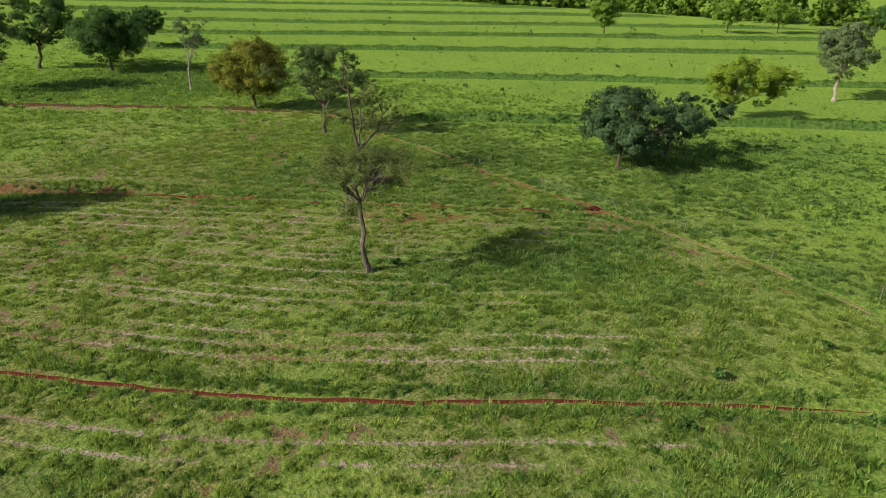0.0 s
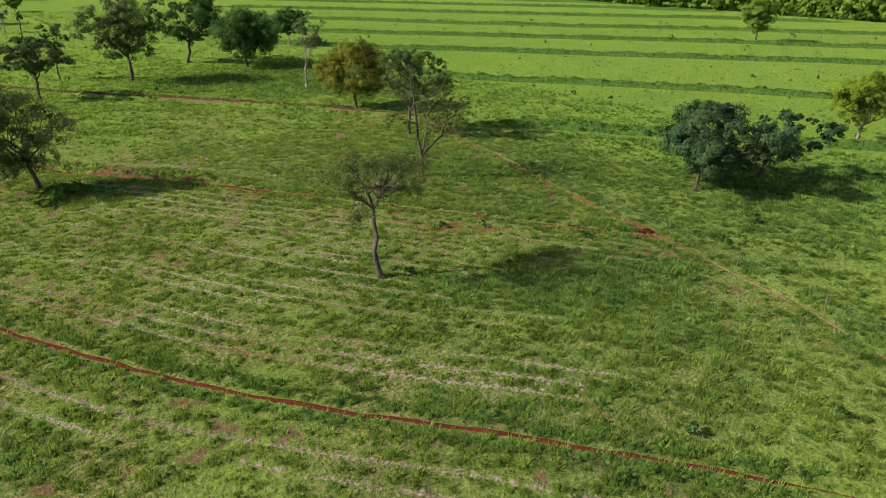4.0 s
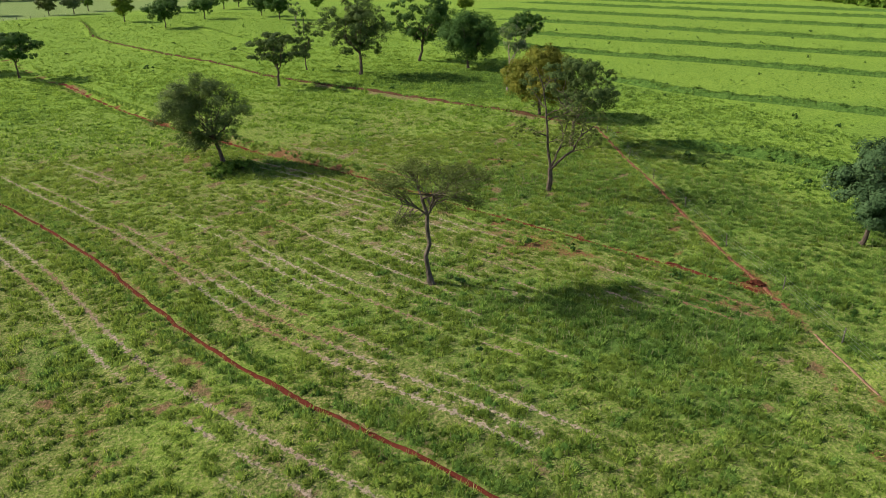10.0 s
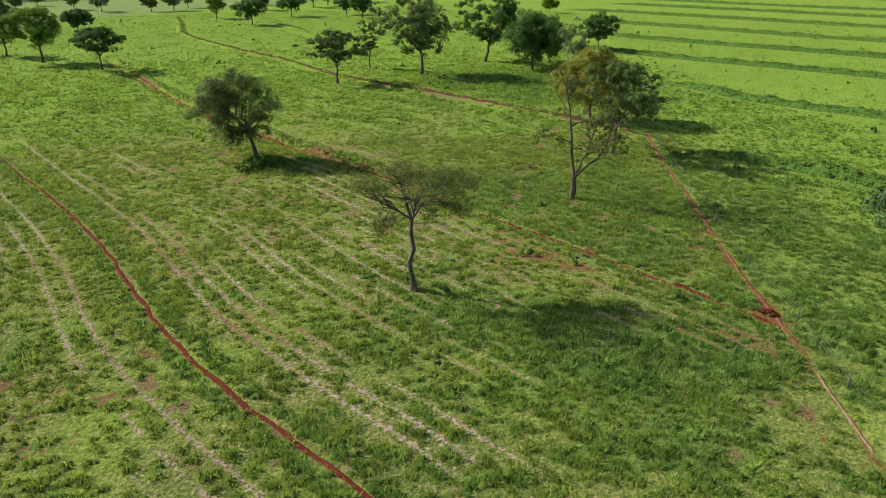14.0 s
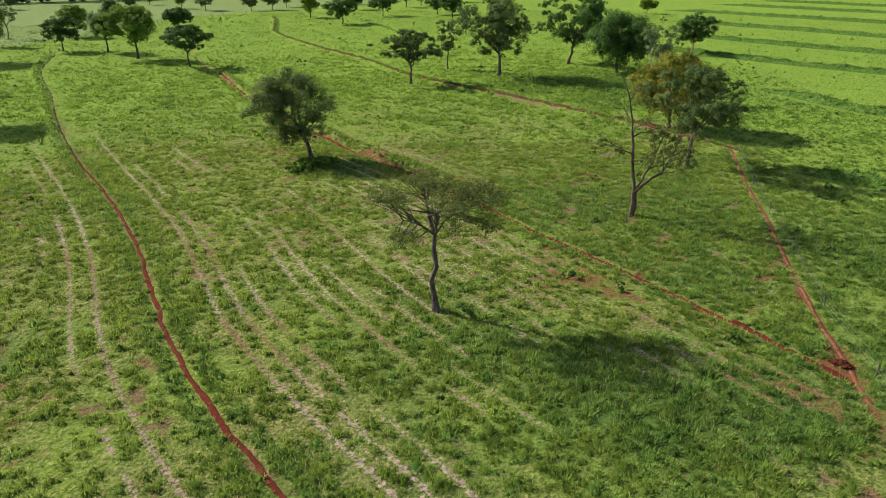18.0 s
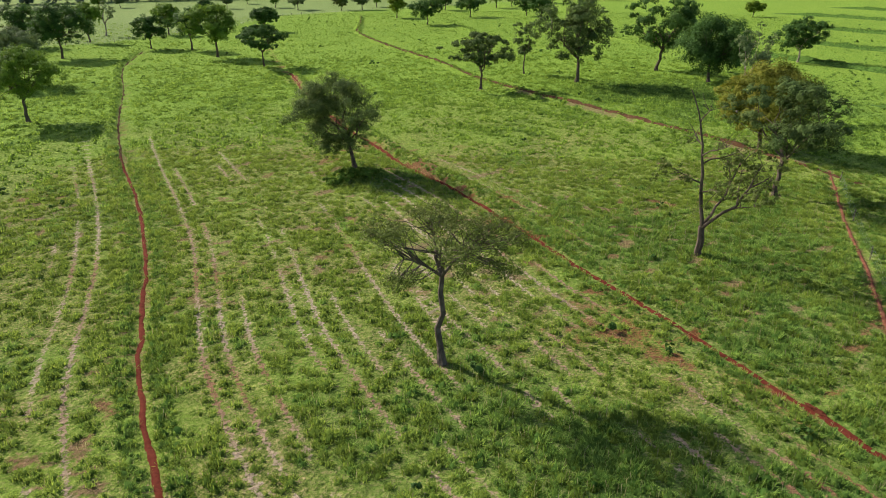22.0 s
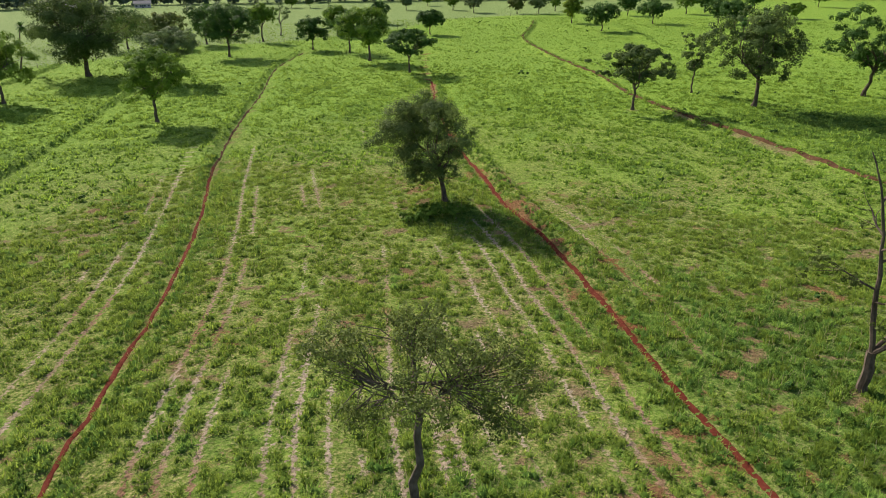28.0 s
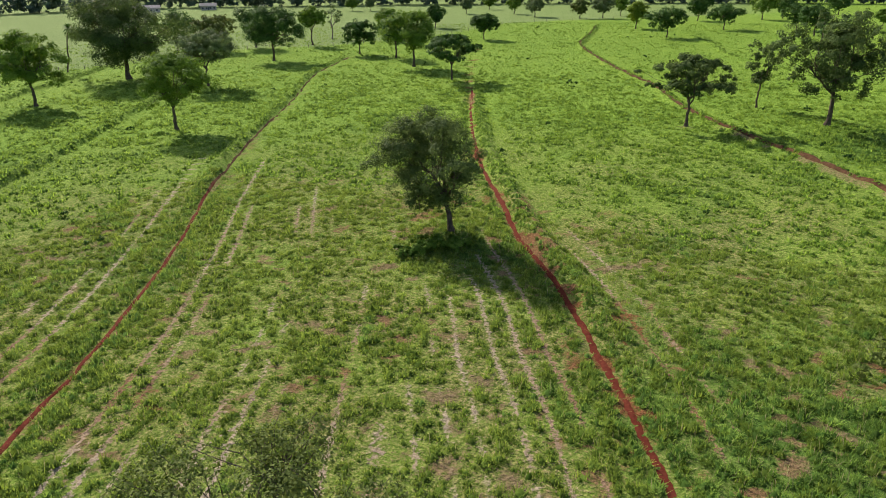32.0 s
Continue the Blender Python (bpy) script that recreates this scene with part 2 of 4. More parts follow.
LINES = [  # the terrace banks: line, height, half width
    (smooth([(-52, 47), (-66, 69), (-77, 89), (-90, 114), (-111, 152), (-127, 196)], 6.0) + np.array([-1.3, -0.7]), 0.75, 1.2),
    (smooth([(6, 33), (-2.6, 46), (-11, 57), (-20, 71.5), (-30.5, 88.5), (-46, 119), (-60, 148)], 6.0) + np.array([0.8, 1.2]), 0.85, 1.2),
    (RIDGE_C, 0.9, 1.4),
    (smooth([(33.5, -12.5), (41.8, -25), (54, -41), (75, -70)], 8.0), 0.65, 1.5),
    (smooth([(55, 45), (64.2, 34), (77, 15.5), (96, -12), (112, -37), (150, -92)], 8.0), 1.45, 1.15),
    (smooth([(84, 112), (92.5, 85), (107, 63), (124, 38.4), (140, 13), (175, -42)], 8.0), 1.45, 1.1),
    (smooth([(78, 205), (107, 158), (144, 113), (180, 66), (214, 23), (240, -12)], 10.0), 1.45, 1.1),
    (smooth([(104, 240), (137, 195.5), (181, 143), (226, 88), (261, 40), (300, -10)], 10.0), 1.45, 1.15),
    (smooth([(128, 302), (158, 262), (221, 176), (275, 112), (317, 55), (350, 10)], 10.0), 1.5, 1.25),
    (smooth([(150, 380), (197, 320), (275, 219), (337, 142), (373, 87)], 12.0), 1.55, 1.35),
    (smooth([(200, 430), (255, 358), (320, 275), (352, 232), (388, 166)], 12.0), 1.55, 1.35),
    (smooth([(250, 470), (310, 385), (372, 305), (395, 250)], 12.0), 1.6, 1.4),
    (smooth([(-79, 27), (-87, 42.6), (-96, 60.3), (-113, 88), (-127, 112)], 8.0), 0.85, 0.9),
    (smooth([(-140, 60), (-153, 84), (-165, 107), (-182, 138)], 8.0), 0.85, 0.9),
    (smooth([(-31, 314), (-15.5, 273), (-4, 237), (24, 196), (40, 168)], 10.0), 0.55, 1.5),
    (smooth([(43, 386), (43, 330), (41.4, 265), (52, 217), (66, 186)], 10.0), 0.55, 1.5),
]


def terrain(x, y, banks=True):
    z = 0.30 * (vnoise(x, y, 24, 3) - 0.5) + 0.16 * (vnoise(x, y, 5, 4) - 0.5) + 0.05 * (vnoise(x, y, 1.3, 5) - 0.5)
    for line, high, wide in LINES if banks else ():
        box = (x > line[:, 0].min() - 8) & (x < line[:, 0].max() + 8) & (y > line[:, 1].min() - 8) & (y < line[:, 1].max() + 8)
        if box.any():
            d, s = near_line(x[box], y[box], line)
            fade = np.clip(np.minimum(s, 1 - s) * 14, 0, 1)
            rough = 0.75 + 0.5 * vnoise(x[box], y[box], 2.5, 8)
            z[box] += fade * high * rough * (np.exp(-(d / wide) ** 2) - 0.22 * np.exp(-((d + 2.4 * wide) / (1.3 * wide)) ** 2))
    for line, deep in ((TRAIL_A, 0.18), (TRAIL_B, 0.30), (TRAIL_C, 0.14)):
        d, _ = near_line(x, y, line)
        z -= deep * np.exp(-(d / 0.9) ** 2)
    return z


def height(x, y):
    return float(terrain(np.array([x], float), np.array([y], float))[0])


ROWS_A = ((-4.8, 1.0, -30, 75), (-6.7, 0.8, -30, 58), (-8.8, 0.8, -30, 14), (-11.0, 0.3, -30, 40), (-13.0, 0.7, -8, 60), (-14.9, 0.75, -20, 70), (-17.1, 0.5, -25, 60),
          (-19.3, 0.35, -20, 50), (-21.6, 0.8, -5, 45), (-24.5, 0.55, 0, 100), (5.0, 0.95, -40, 75), (7.2, 0.65, -40, 70), (9.4, 0.35, -40, 50), (2.6, 0.2, -40, 30))
ROWS_B = ((3.9, 0.75, -20, 60), (6.0, 0.95, -20, 55), (8.0, 0.85, -20, 50), (10.8, 0.8, -15, 48), (12.8, 0.75, -15, 48), (15.0, 0.6, -10, 45), (17.2, 0.55, -10, 45), (-4.2, 0.55, 10, 62), (-6.3, 0.5, 15, 70))


def furrows(x, y, dA, dB):
    """The old planting rows beside the trails: place across a row (-0.5 to 0.5), and how worn the row is there."""
    wob = 0.9 * (vnoise(x, y, 16, 11) - 0.5)
    off, power = np.full(x.shape, 0.5), np.zeros(x.shape)
    for rows, d in ((ROWS_A, dA), (ROWS_B, dB)):
        for place, deep, y0, y1 in rows:
            o = (d + wob - place) / 2.2
            less = np.abs(o) < np.abs(off)
            off = np.where(less, o, off)
            power = np.where(less, deep * np.clip((y - y0) / 6, 0, 1) * np.clip((y1 - y) / 10, 0, 1), power)
    run = np.clip((vnoise(x, y, 9.0, 15) * 0.65 + vnoise(x + y, x - y, 2.6, 16) * 0.55 + 0.90 * power - 0.98) * 2.6, 0, 1)
    return off, run * np.clip(power * 4, 0, 1)


def soil_masks(x, y):
    """How bare the ground is, and how red its soil is."""
    dA, _sA = near_line(x, y, TRAIL_A)
    dB, _ = near_line(x, y, TRAIL_B)
    dC, _ = near_line(x, y, TRAIL_C)
    dR, _ = near_line(x, y, RIDGE_C)
    left = np.sign(dC) < 0
    faint = np.clip((y + 24) / 8, 0.45, 1)
    zone = np.clip((100 - y) / 40, 0, 1) * np.clip((x + 90) / 30, 0, 1) * left
    patch = np.clip((vnoise(x, y, 1.7, 21) * 0.5 + vnoise(x + 0.5 * y, y, 0.8, 22) * 0.5 - 0.505) * 4, 0, 1) * (0.30 + 0.70 * zone)
    bare = 0.68 * patch * np.clip(0.25 + vnoise(x, y, 18, 23) * 1.2, 0, 1)
    # worn ground beside the trails, round the junction and along the old bank
    for d, reach, lim in ((dB - 1.4, 3.0, 0.46), (dB, 1.2, 0.86), (dC, 2.0, 0.55), (dC + 0.4, 0.9, 0.8), (dA, 1.1, 0.50)):
        wear = np.exp(-(d / reach) ** 2) * np.clip((vnoise(x, y, 1.8, 24) + vnoise(x, y, 6, 25) - 0.86) * 2.6, 0, 1)
        bare = np.maximum(bare, lim * wear * (faint if d is not dA else 1))
    worn = np.exp(-((dB - 5.0) / 3.6) ** 2) * np.clip((34 - y) / 12, 0, 1) * np.clip((vnoise(x, y, 1.5, 44) + vnoise(x + y, 0.4 * (x - y), 3, 45) - 0.72) * 1.5, 0, 1)
    bare = np.maximum(bare, 0.60 * worn)
    bank = np.exp(-((dR - 1.2) / 1.7) ** 2) * np.clip((vnoise(x, y, 2.4, 26) + vnoise(x, y, 9, 27) - 0.74) * 3, 0, 1) * np.clip((150 - y) / 30, 0.25, 1)
    bare = np.maximum(bare, 0.60 * bank)
    cut = np.exp(-(dB / 1.9) ** 2) * np.clip((y - 28) / 8, 0, 1) * np.clip((82 - y) / 10, 0, 1) * np.clip((vnoise(x, y, 1.6, 34) + vnoise(x, y, 5, 35) - 0.6) * 2.5, 0, 1)
    bare = np.maximum(bare, 0.42 * cut)
    along = np.exp(-((dA + 0.6) / 1.5) ** 2) * np.clip((y - 42) / 12, 0, 1) * np.clip((vnoise(x, y, 1.8, 38) + vnoise(x, y, 6, 39) - 0.5) * 2.2, 0, 1)
    bare = np.maximum(bare, 0.55 * along)
    for tx, ty, tr in ((0, 0, 0.9), (-3.1, 123.4, 2.0), (40.5, 45.9, 1.5), (25.3, 24.0, 0.9), (50, 62, 2.2), (-91, 79.8, 1.2)):
        bare = np.maximum(bare, 0.75 * np.exp(-(np.hypot(x - tx, y - ty) / tr) ** 2))
    bare = np.maximum(bare, 0.70 * faint * np.exp(-(dC / 0.55) ** 2))
    dj = np.hypot(x - 31.0, y + 12.0)
    bare = np.maximum(bare, 0.45 * np.exp(-(dj / 2.2) ** 2) * np.clip(vnoise(x, y, 1.5, 28) * 2.2 - 0.4, 0, 1))
    red = np.clip(0.30 + 0.7 * np.exp(-(np.minimum(np.abs(dB), np.abs(dC)) / 5) ** 2) - 0.9 * np.exp(-(dR / 4) ** 2) + 1.2 * (vnoise(x, y, 9, 29) - 0.55), 0, 1)
    return np.clip(bare, 0, 1), red, dA, dB, dC, dR, left


def lushness(x, y):
    v = np.exp(-(((x - 17) / 15) ** 2 + ((y + 14) / 9) ** 2)) + 0.55 * np.exp(-(((x - 31) / 9) ** 2 + ((y - 20) / 12) ** 2))
    v += 0.30 * np.exp(-(((x - 27) / 14) ** 2 + ((y - 8) / 12) ** 2))
    v += 0.45 * np.exp(-(((x - 18) / 8) ** 2 + ((y - 31) / 15) ** 2))
    v += 0.75 * np.exp(-(((x - 66) / 30) ** 2 + ((y + 14) / 26) ** 2))
    v += 0.95 * np.exp(-(((x - 52) / 36) ** 2 + ((y - 118) / 28) ** 2)) + 0.50 * np.exp(-(((x + 20) / 24) ** 2 + ((y + 31) / 10) ** 2))
    v += 0.40 * np.exp(-(((x - 26) / 18) ** 2 + ((y - 52) / 26) ** 2)) + 0.30 * np.exp(-(((x - 4) / 16) ** 2 + ((y + 22) / 10) ** 2))
    v += 0.35 * np.exp(-(((x - 25) / 7) ** 2 + ((y + 36) / 9) ** 2))
    v += 0.8 * np.exp(-(((x + 13) / 8) ** 2 + ((y - 50) / 6) ** 2)) + 0.6 * np.exp(-(((x - 3) / 7) ** 2 + ((y + 3) / 5) ** 2))
    return np.clip(v + 0.7 * (vnoise(x, y, 11, 31) - 0.52) + 0.5 * (vnoise(x, y, 3.5, 41) - 0.5), 0, 1)


def part(name, verts, faces, mat, parent=None, label="", tint=None):
    me = bpy.data.meshes.new(name)
    me.from_pydata([tuple(v) for v in verts] if not isinstance(verts, np.ndarray) else verts.tolist(), [], faces if isinstance(faces, list) else faces.tolist())
    if tint is not None:
        me.attributes.new("tint", "FLOAT", "POINT").data.foreach_set("value", np.asarray(tint, np.float32))
    me.materials.append(mat)
    ob = new(name, me)
    ob.parent = parent
    if label:
        tagged(ob, label)
    return ob


def quick_mesh(name, verts, loops, size, mat, tint=None):
    """A large mesh from arrays, all faces with the same number of corners."""
    me = bpy.data.meshes.new(name)
    count = len(loops) // size
    me.vertices.add(len(verts))
    me.vertices.foreach_set("co", np.asarray(verts, np.float32).ravel())
    me.loops.add(len(loops))
    me.loops.foreach_set("vertex_index", np.asarray(loops, np.int32))
    me.polygons.add(count)
    me.polygons.foreach_set("loop_start", np.arange(count, dtype=np.int32) * size)
    if tint is not None:
        me.attributes.new("tint", "FLOAT", "POINT").data.foreach_set("value", np.asarray(tint, np.float32))
    me.update(calc_edges=True)
    me.materials.append(mat)
    return me


# ---------- the ground ----------
def spaced(lo, hi, fine_lo, fine_hi, step, growth, most):
    mid = list(np.arange(fine_lo, fine_hi, step))
    up, s = [mid[-1]], step
    while up[-1] < hi:
        s = min(s * growth, most if up[-1] < 330 else 1e9)
        up.append(up[-1] + s)
    down, s = [mid[0]], step
    while down[-1] > lo:
        s = min(s * growth, most if down[-1] > -200 else 1e9)
        down.append(down[-1] - s)
    return np.array(down[:0:-1] + mid + up[1:])


gx = spaced(-4500, 4500, -56, 44, 0.72, 1.07, 5.0)
gy = spaced(-4500, 4500, -40, 78, 0.72, 1.065, 5.0)
X, Y = np.meshgrid(gx, gy)
xs, ys = X.ravel(), Y.ravel()
zs = terrain(xs, ys, False)
nx, ny = len(gx), len(gy)
a = (np.arange(ny - 1)[:, None] * nx + np.arange(nx - 1)[None]).ravel()
quads = np.stack([a, a + 1, a + 1 + nx, a + nx], 1)
gm = quick_mesh("ground", np.stack([xs, ys, zs], 1), quads.ravel(), 4, GROUND)
FAR_FENCE = smooth([(-215, 40), (-182, 137), (-173, 192), (-150, 215), (-130, 280), (-125, 345), (-60, 420)], 8.0)


def dress(me, xs, ys, rank=0.0):
    """What the ground material reads at each point: bare and red soil, old rows, dry and lush grass."""
    bare, red, dA, dB, dC, dR, left = soil_masks(xs, ys)
    away = np.hypot(xs + 5, ys - 20)
    off, run = furrows(xs, ys, dA, dB)
    dF, _s = near_line(xs, ys, FAR_FENCE)
    for key, value in (
            ("bare", bare * np.clip((260 - away) / 60, 0, 1) * (1 - rank)),
            ("thatch", 0.90 * np.clip((105 - away) / 60, 0, 1) * np.clip(1.20 - 0.9 * vnoise(xs, ys, 7, 36), 0, 1) * np.where(left, 1.0, np.clip(0.90 - (dC - 2) / 40, 0.35, 0.90)) * (1 - rank)),
            ("lush", np.maximum(0.85 * lushness(xs, ys) * np.clip((170 - away) / 60, 0, 1), rank)),
            ("row_sin", np.sin(2 * np.pi * off)), ("row_cos", np.cos(2 * np.pi * off)), ("row_worn", run * (1 - rank)), ("red", red),
            ("pale", np.clip(dF / 6, 0, 1) * 0.8 * np.clip((20 - xs) / 60, 0, 1))):
        me.attributes.new(key, "FLOAT", "POINT").data.foreach_set("value", value.astype(np.float32))


dress(gm, xs, ys)
gm.polygons.foreach_set("use_smooth", np.ones(len(gm.polygons), bool))
ground = tagged(new("ground", gm), "green pasture with terrace banks and bare soil", "pasture", kind="structure")


# ---------- terrace banks ----------
def bank(name, line, wide, rank):
    """A low earth bank swept along its line, sunk into the ground at both edges."""
    fine = []
    for p, q in zip(line, line[1:]):
        k = max(1, int(np.hypot(*(q - p)) / 0.8))
        fine += [p + (q - p) * s / k for s in range(k)]
    fine = np.array(fine)
    t = np.gradient(fine, axis=0)
    nrm = np.stack([-t[:, 1], t[:, 0]], 1) / np.hypot(t[:, 0], t[:, 1])[:, None]
    across = np.array([-2.6, -1.9, -1.3, -0.8, -0.35, 0.0, 0.35, 0.8, 1.3, 1.9]) * wide
    p = fine[:, None] + nrm[:, None] * across[None, :, None]
    bx, by = p[..., 0].ravel(), p[..., 1].ravel()
    z = terrain(bx.copy(), by.copy())
    z = np.where(np.tile(np.arange(10), len(fine)) % 9 == 0, terrain(bx.copy(), by.copy(), False) - 0.10, z + 0.02)
    a = (np.arange(len(fine) - 1)[:, None] * 10 + np.arange(9)[None]).ravel()
    me = quick_mesh(name, np.stack([bx, by, z], 1), np.stack([a, a + 1, a + 11, a + 10], 1).ravel(), 4, GROUND)
    dress(me, bx, by, rank)
    me.polygons.foreach_set("use_smooth", np.ones(len(me.polygons), bool))
    return tagged(new(name, me), "low earth terrace bank overgrown with rank grass", "bank", kind="structure")


for number, (line, high, wide) in enumerate(LINES, 1):
    bank("bank_%d" % number, line, wide, 0.9 if high > 1.0 else 0.0)


# ---------- trodden trails ----------
def trail(name, line, half, label, seed, fade=0.0, breaks=0.0, thin=120, mat=None):
    fine = []
    for p, q in zip(line, line[1:]):
        k = max(1, int(np.hypot(*(q - p)) / 0.45))
        fine += [p + (q - p) * s / k for s in range(k)]
    fine = np.array(fine)
    wander = np.stack([vnoise(fine[:, 0], fine[:, 1], 3.0, seed) - 0.5, vnoise(fine[:, 0], fine[:, 1], 3.0, seed + 1) - 0.5], 1)
    fine = fine + 0.25 * wander
    t = np.gradient(fine, axis=0)
    t /= np.hypot(t[:, 0], t[:, 1])[:, None]
    nrm = np.stack([-t[:, 1], t[:, 0]], 1)
    s = np.linspace(0, 1, len(fine))
    shut = (np.clip(s / fade, 0.15, 1) if fade else 1) * np.clip((thin - np.hypot(fine[:, 0], fine[:, 1])) / 60 + 0.35, 0.22, 1)
    wl = half * shut * (0.45 + 0.70 * vnoise(fine[:, 0], fine[:, 1], 1.7, seed + 2) + 0.55 * vnoise(fine[:, 0], fine[:, 1], 0.6, seed + 6))
    wr = half * shut * (0.45 + 0.70 * vnoise(fine[:, 0], fine[:, 1], 1.7, seed + 3) + 0.55 * vnoise(fine[:, 0], fine[:, 1], 0.6, seed + 7))
    cols = []
    for c in (-1.0, -0.6, 0.0, 0.6, 1.0):
        w = (wl if c < 0 else wr) * c
        q = fine + nrm * w[:, None]
        z = terrain(q[:, 0].copy(), q[:, 1].copy()) + (0.06 if abs(c) < 0.9 else -0.03)
        cols.append(np.column_stack([q, z]))
    verts = np.stack(cols, 1).reshape(-1, 3)
    faces, keep = [], vnoise(fine[:, 0], fine[:, 1], 3.5, seed + 4) >= breaks
    for i in range(len(fine) - 1):
        if keep[i]:
            for c in range(4):
                b = i * 5 + c
                faces.append((b, b + 1, b + 6, b + 5))
    ob = part(name, verts, faces, mat or SOIL)
    for f in ob.data.polygons:
        f.use_smooth = True
    return tagged(ob, label, "dirt trail", kind="structure")


trail("dirt_trail_1", TRAIL_A[TRAIL_A[:, 1] < 58], 0.26, "narrow red earth cattle trail worn through the grass", 40, 0.06, 0.0, 420)
trail("dirt_trail_5", TRAIL_A[TRAIL_A[:, 1] > 52], 0.24, "worn brown cattle trail at the foot of the terrace bank", 45, 0.0, 0.15, 420, BROWN)
trail("dirt_trail_2", TRAIL_B, 0.34, "red earth cattle trail along the terrace bank", 50, 0.0, 0.0, 330)
trail("dirt_trail_3", TRAIL_C[TRAIL_C[:, 1] > -19], 0.21, "dusty pale red earth trail beside the wire fence", 60, 0.0, 0.14, mat=DUSTY)
trail("dirt_trail_6", TRAIL_C[TRAIL_C[:, 1] < -15], 0.13, "faint sandy trail half hidden by grass", 65, 0.0, 0.30, mat=SANDY)
trail("dirt_trail_4", RIDGE_C + np.array([0.2, -1.3]), 0.50, "worn brown trail along the terrace bank", 70, 0.0, 0.06, 600, BROWN)


def earth_heap(x, y, turn, long, wide, high, label, seed):
    """Dug or trampled earth: a lumpy mound with clods and hollows."""
    bm = bmesh.new()
    bmesh.ops.create_icosphere(bm, subdivisions=4, radius=1.0)
    for v in bm.verts:
        d = v.co.normalized()
        k = 1 + 0.34 * noise.noise(d * 2.1 + Vector((seed, 0, 0))) + 0.30 * noise.noise(d * 5.0 + Vector((0, seed, 0))) + 0.12 * noise.noise(d * 11.0)
        v.co = Vector((d.x * long * k, d.y * wide * k, d.z * high * (k + 0.5 * noise.noise(d * 4.0))))
    me = bpy.data.meshes.new("earth_heap")
    bm.to_mesh(me)
    bm.free()
    me.materials.append(DUG)
    ob = tagged(new("earth_heap", me), label, "earth heap")
    ob.location = (x, y, height(x, y))
    ob.rotation_euler = (0, 0, turn)


earth_heap(32.3, -10.0, -0.9, 0.95, 0.50, 0.36, "lumpy heap of dark red earth where the trails meet", 3)
earth_heap(27.3, -3.2, -1.05, 0.95, 0.24, 0.14, "broken lip of red earth along the cattle trail", 8)


# ---------- grass ----------
def tufts(name, px, py, size, blades, fine, mat, seed, label, tone=None):
    """Clumps of blades that arch outwards round a matted heart, one mesh of stuff."""
    rng = np.random.default_rng(seed)
    n = len(px)
    pz = terrain(px.copy(), py.copy())
    az = rng.uniform(0, 2 * np.pi, (n, blades))
    lean = rng.uniform(0.05, 1.15, (n, blades))
    length = size[:, None] * rng.uniform(0.42, 0.98, (n, blades)) * (0.80 + 0.20 * lean)
    root = size[:, None] * 0.42 * np.sqrt(rng.uniform(0, 1, (n, blades)))
    ra = az + rng.normal(0, 0.8, (n, blades))
    bx, by = px[:, None] + root * np.cos(ra), py[:, None] + root * np.sin(ra)
    wide = size[:, None] * rng.uniform(0.062, 0.112, (n, blades)) * (1.0 if fine else 2.2)
    ox, oy = np.cos(az), np.sin(az)
    sx, sy = -oy * wide * 0.5, ox * wide * 0.5
    base_z = pz[:, None] - 0.04 + 0 * bx
    out, up = length * np.sin(lean), length * np.cos(lean)
    pts = [(bx - sx, by - sy, base_z), (bx + sx, by + sy, base_z), (bx + 0.85 * out * ox, by + 0.85 * out * oy, base_z + 0.74 * up)]
    verts = np.stack([np.stack(p, -1) for p in pts], 2).reshape(-1, 3)
    loops = np.arange(n * blades * 3)
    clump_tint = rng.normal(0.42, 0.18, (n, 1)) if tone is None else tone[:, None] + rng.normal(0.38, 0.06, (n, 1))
    # roots darker, tips lighter: light and shade within a tuft put into the tint
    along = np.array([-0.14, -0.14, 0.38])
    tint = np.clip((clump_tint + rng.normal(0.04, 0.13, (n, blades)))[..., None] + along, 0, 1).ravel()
    sides = 5
    ang = (np.arange(sides)[None] + rng.uniform(-0.3, 0.3, (n, sides))) * 2 * np.pi / sides + rng.uniform(0, 6, (n, 1))
    rad = size[:, None] * rng.uniform(0.26, 0.48, (n, sides))
    low = np.stack([px[:, None] + rad * np.cos(ang), py[:, None] + rad * np.sin(ang), pz[:, None] - 0.06 + 0 * rad], -1)
    cap = np.stack([px + size * rng.uniform(-0.15, 0.15, n), py + size * rng.uniform(-0.15, 0.15, n), pz + size * rng.uniform(0.24, 0.40, n)], -1)[:, None]
    body = np.concatenate([low, cap], 1)
    faces = [(k, (k + 1) % sides, sides) for k in range(sides)]
    more = (np.arange(n)[:, None, None] * (sides + 1) + np.array(faces)[None]).reshape(-1) + len(verts)
    verts = np.concatenate([verts, body.reshape(-1, 3)])
    # heart tinted darker than its blades, for the shade inside the clump
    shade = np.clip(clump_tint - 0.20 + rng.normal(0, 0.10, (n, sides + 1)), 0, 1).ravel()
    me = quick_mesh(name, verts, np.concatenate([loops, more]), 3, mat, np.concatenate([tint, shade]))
    me.polygons.foreach_set("use_smooth", np.ones(len(me.polygons), bool))
    return tagged(new(name, me), label, "grass", kind="stuff")


def scatter(x0, x1, y0, y1, count, seed):
    rng = np.random.default_rng(seed)
    return rng.uniform(x0, x1, count), rng.uniform(y0, y1, count), rng.uniform(0, 1, count)


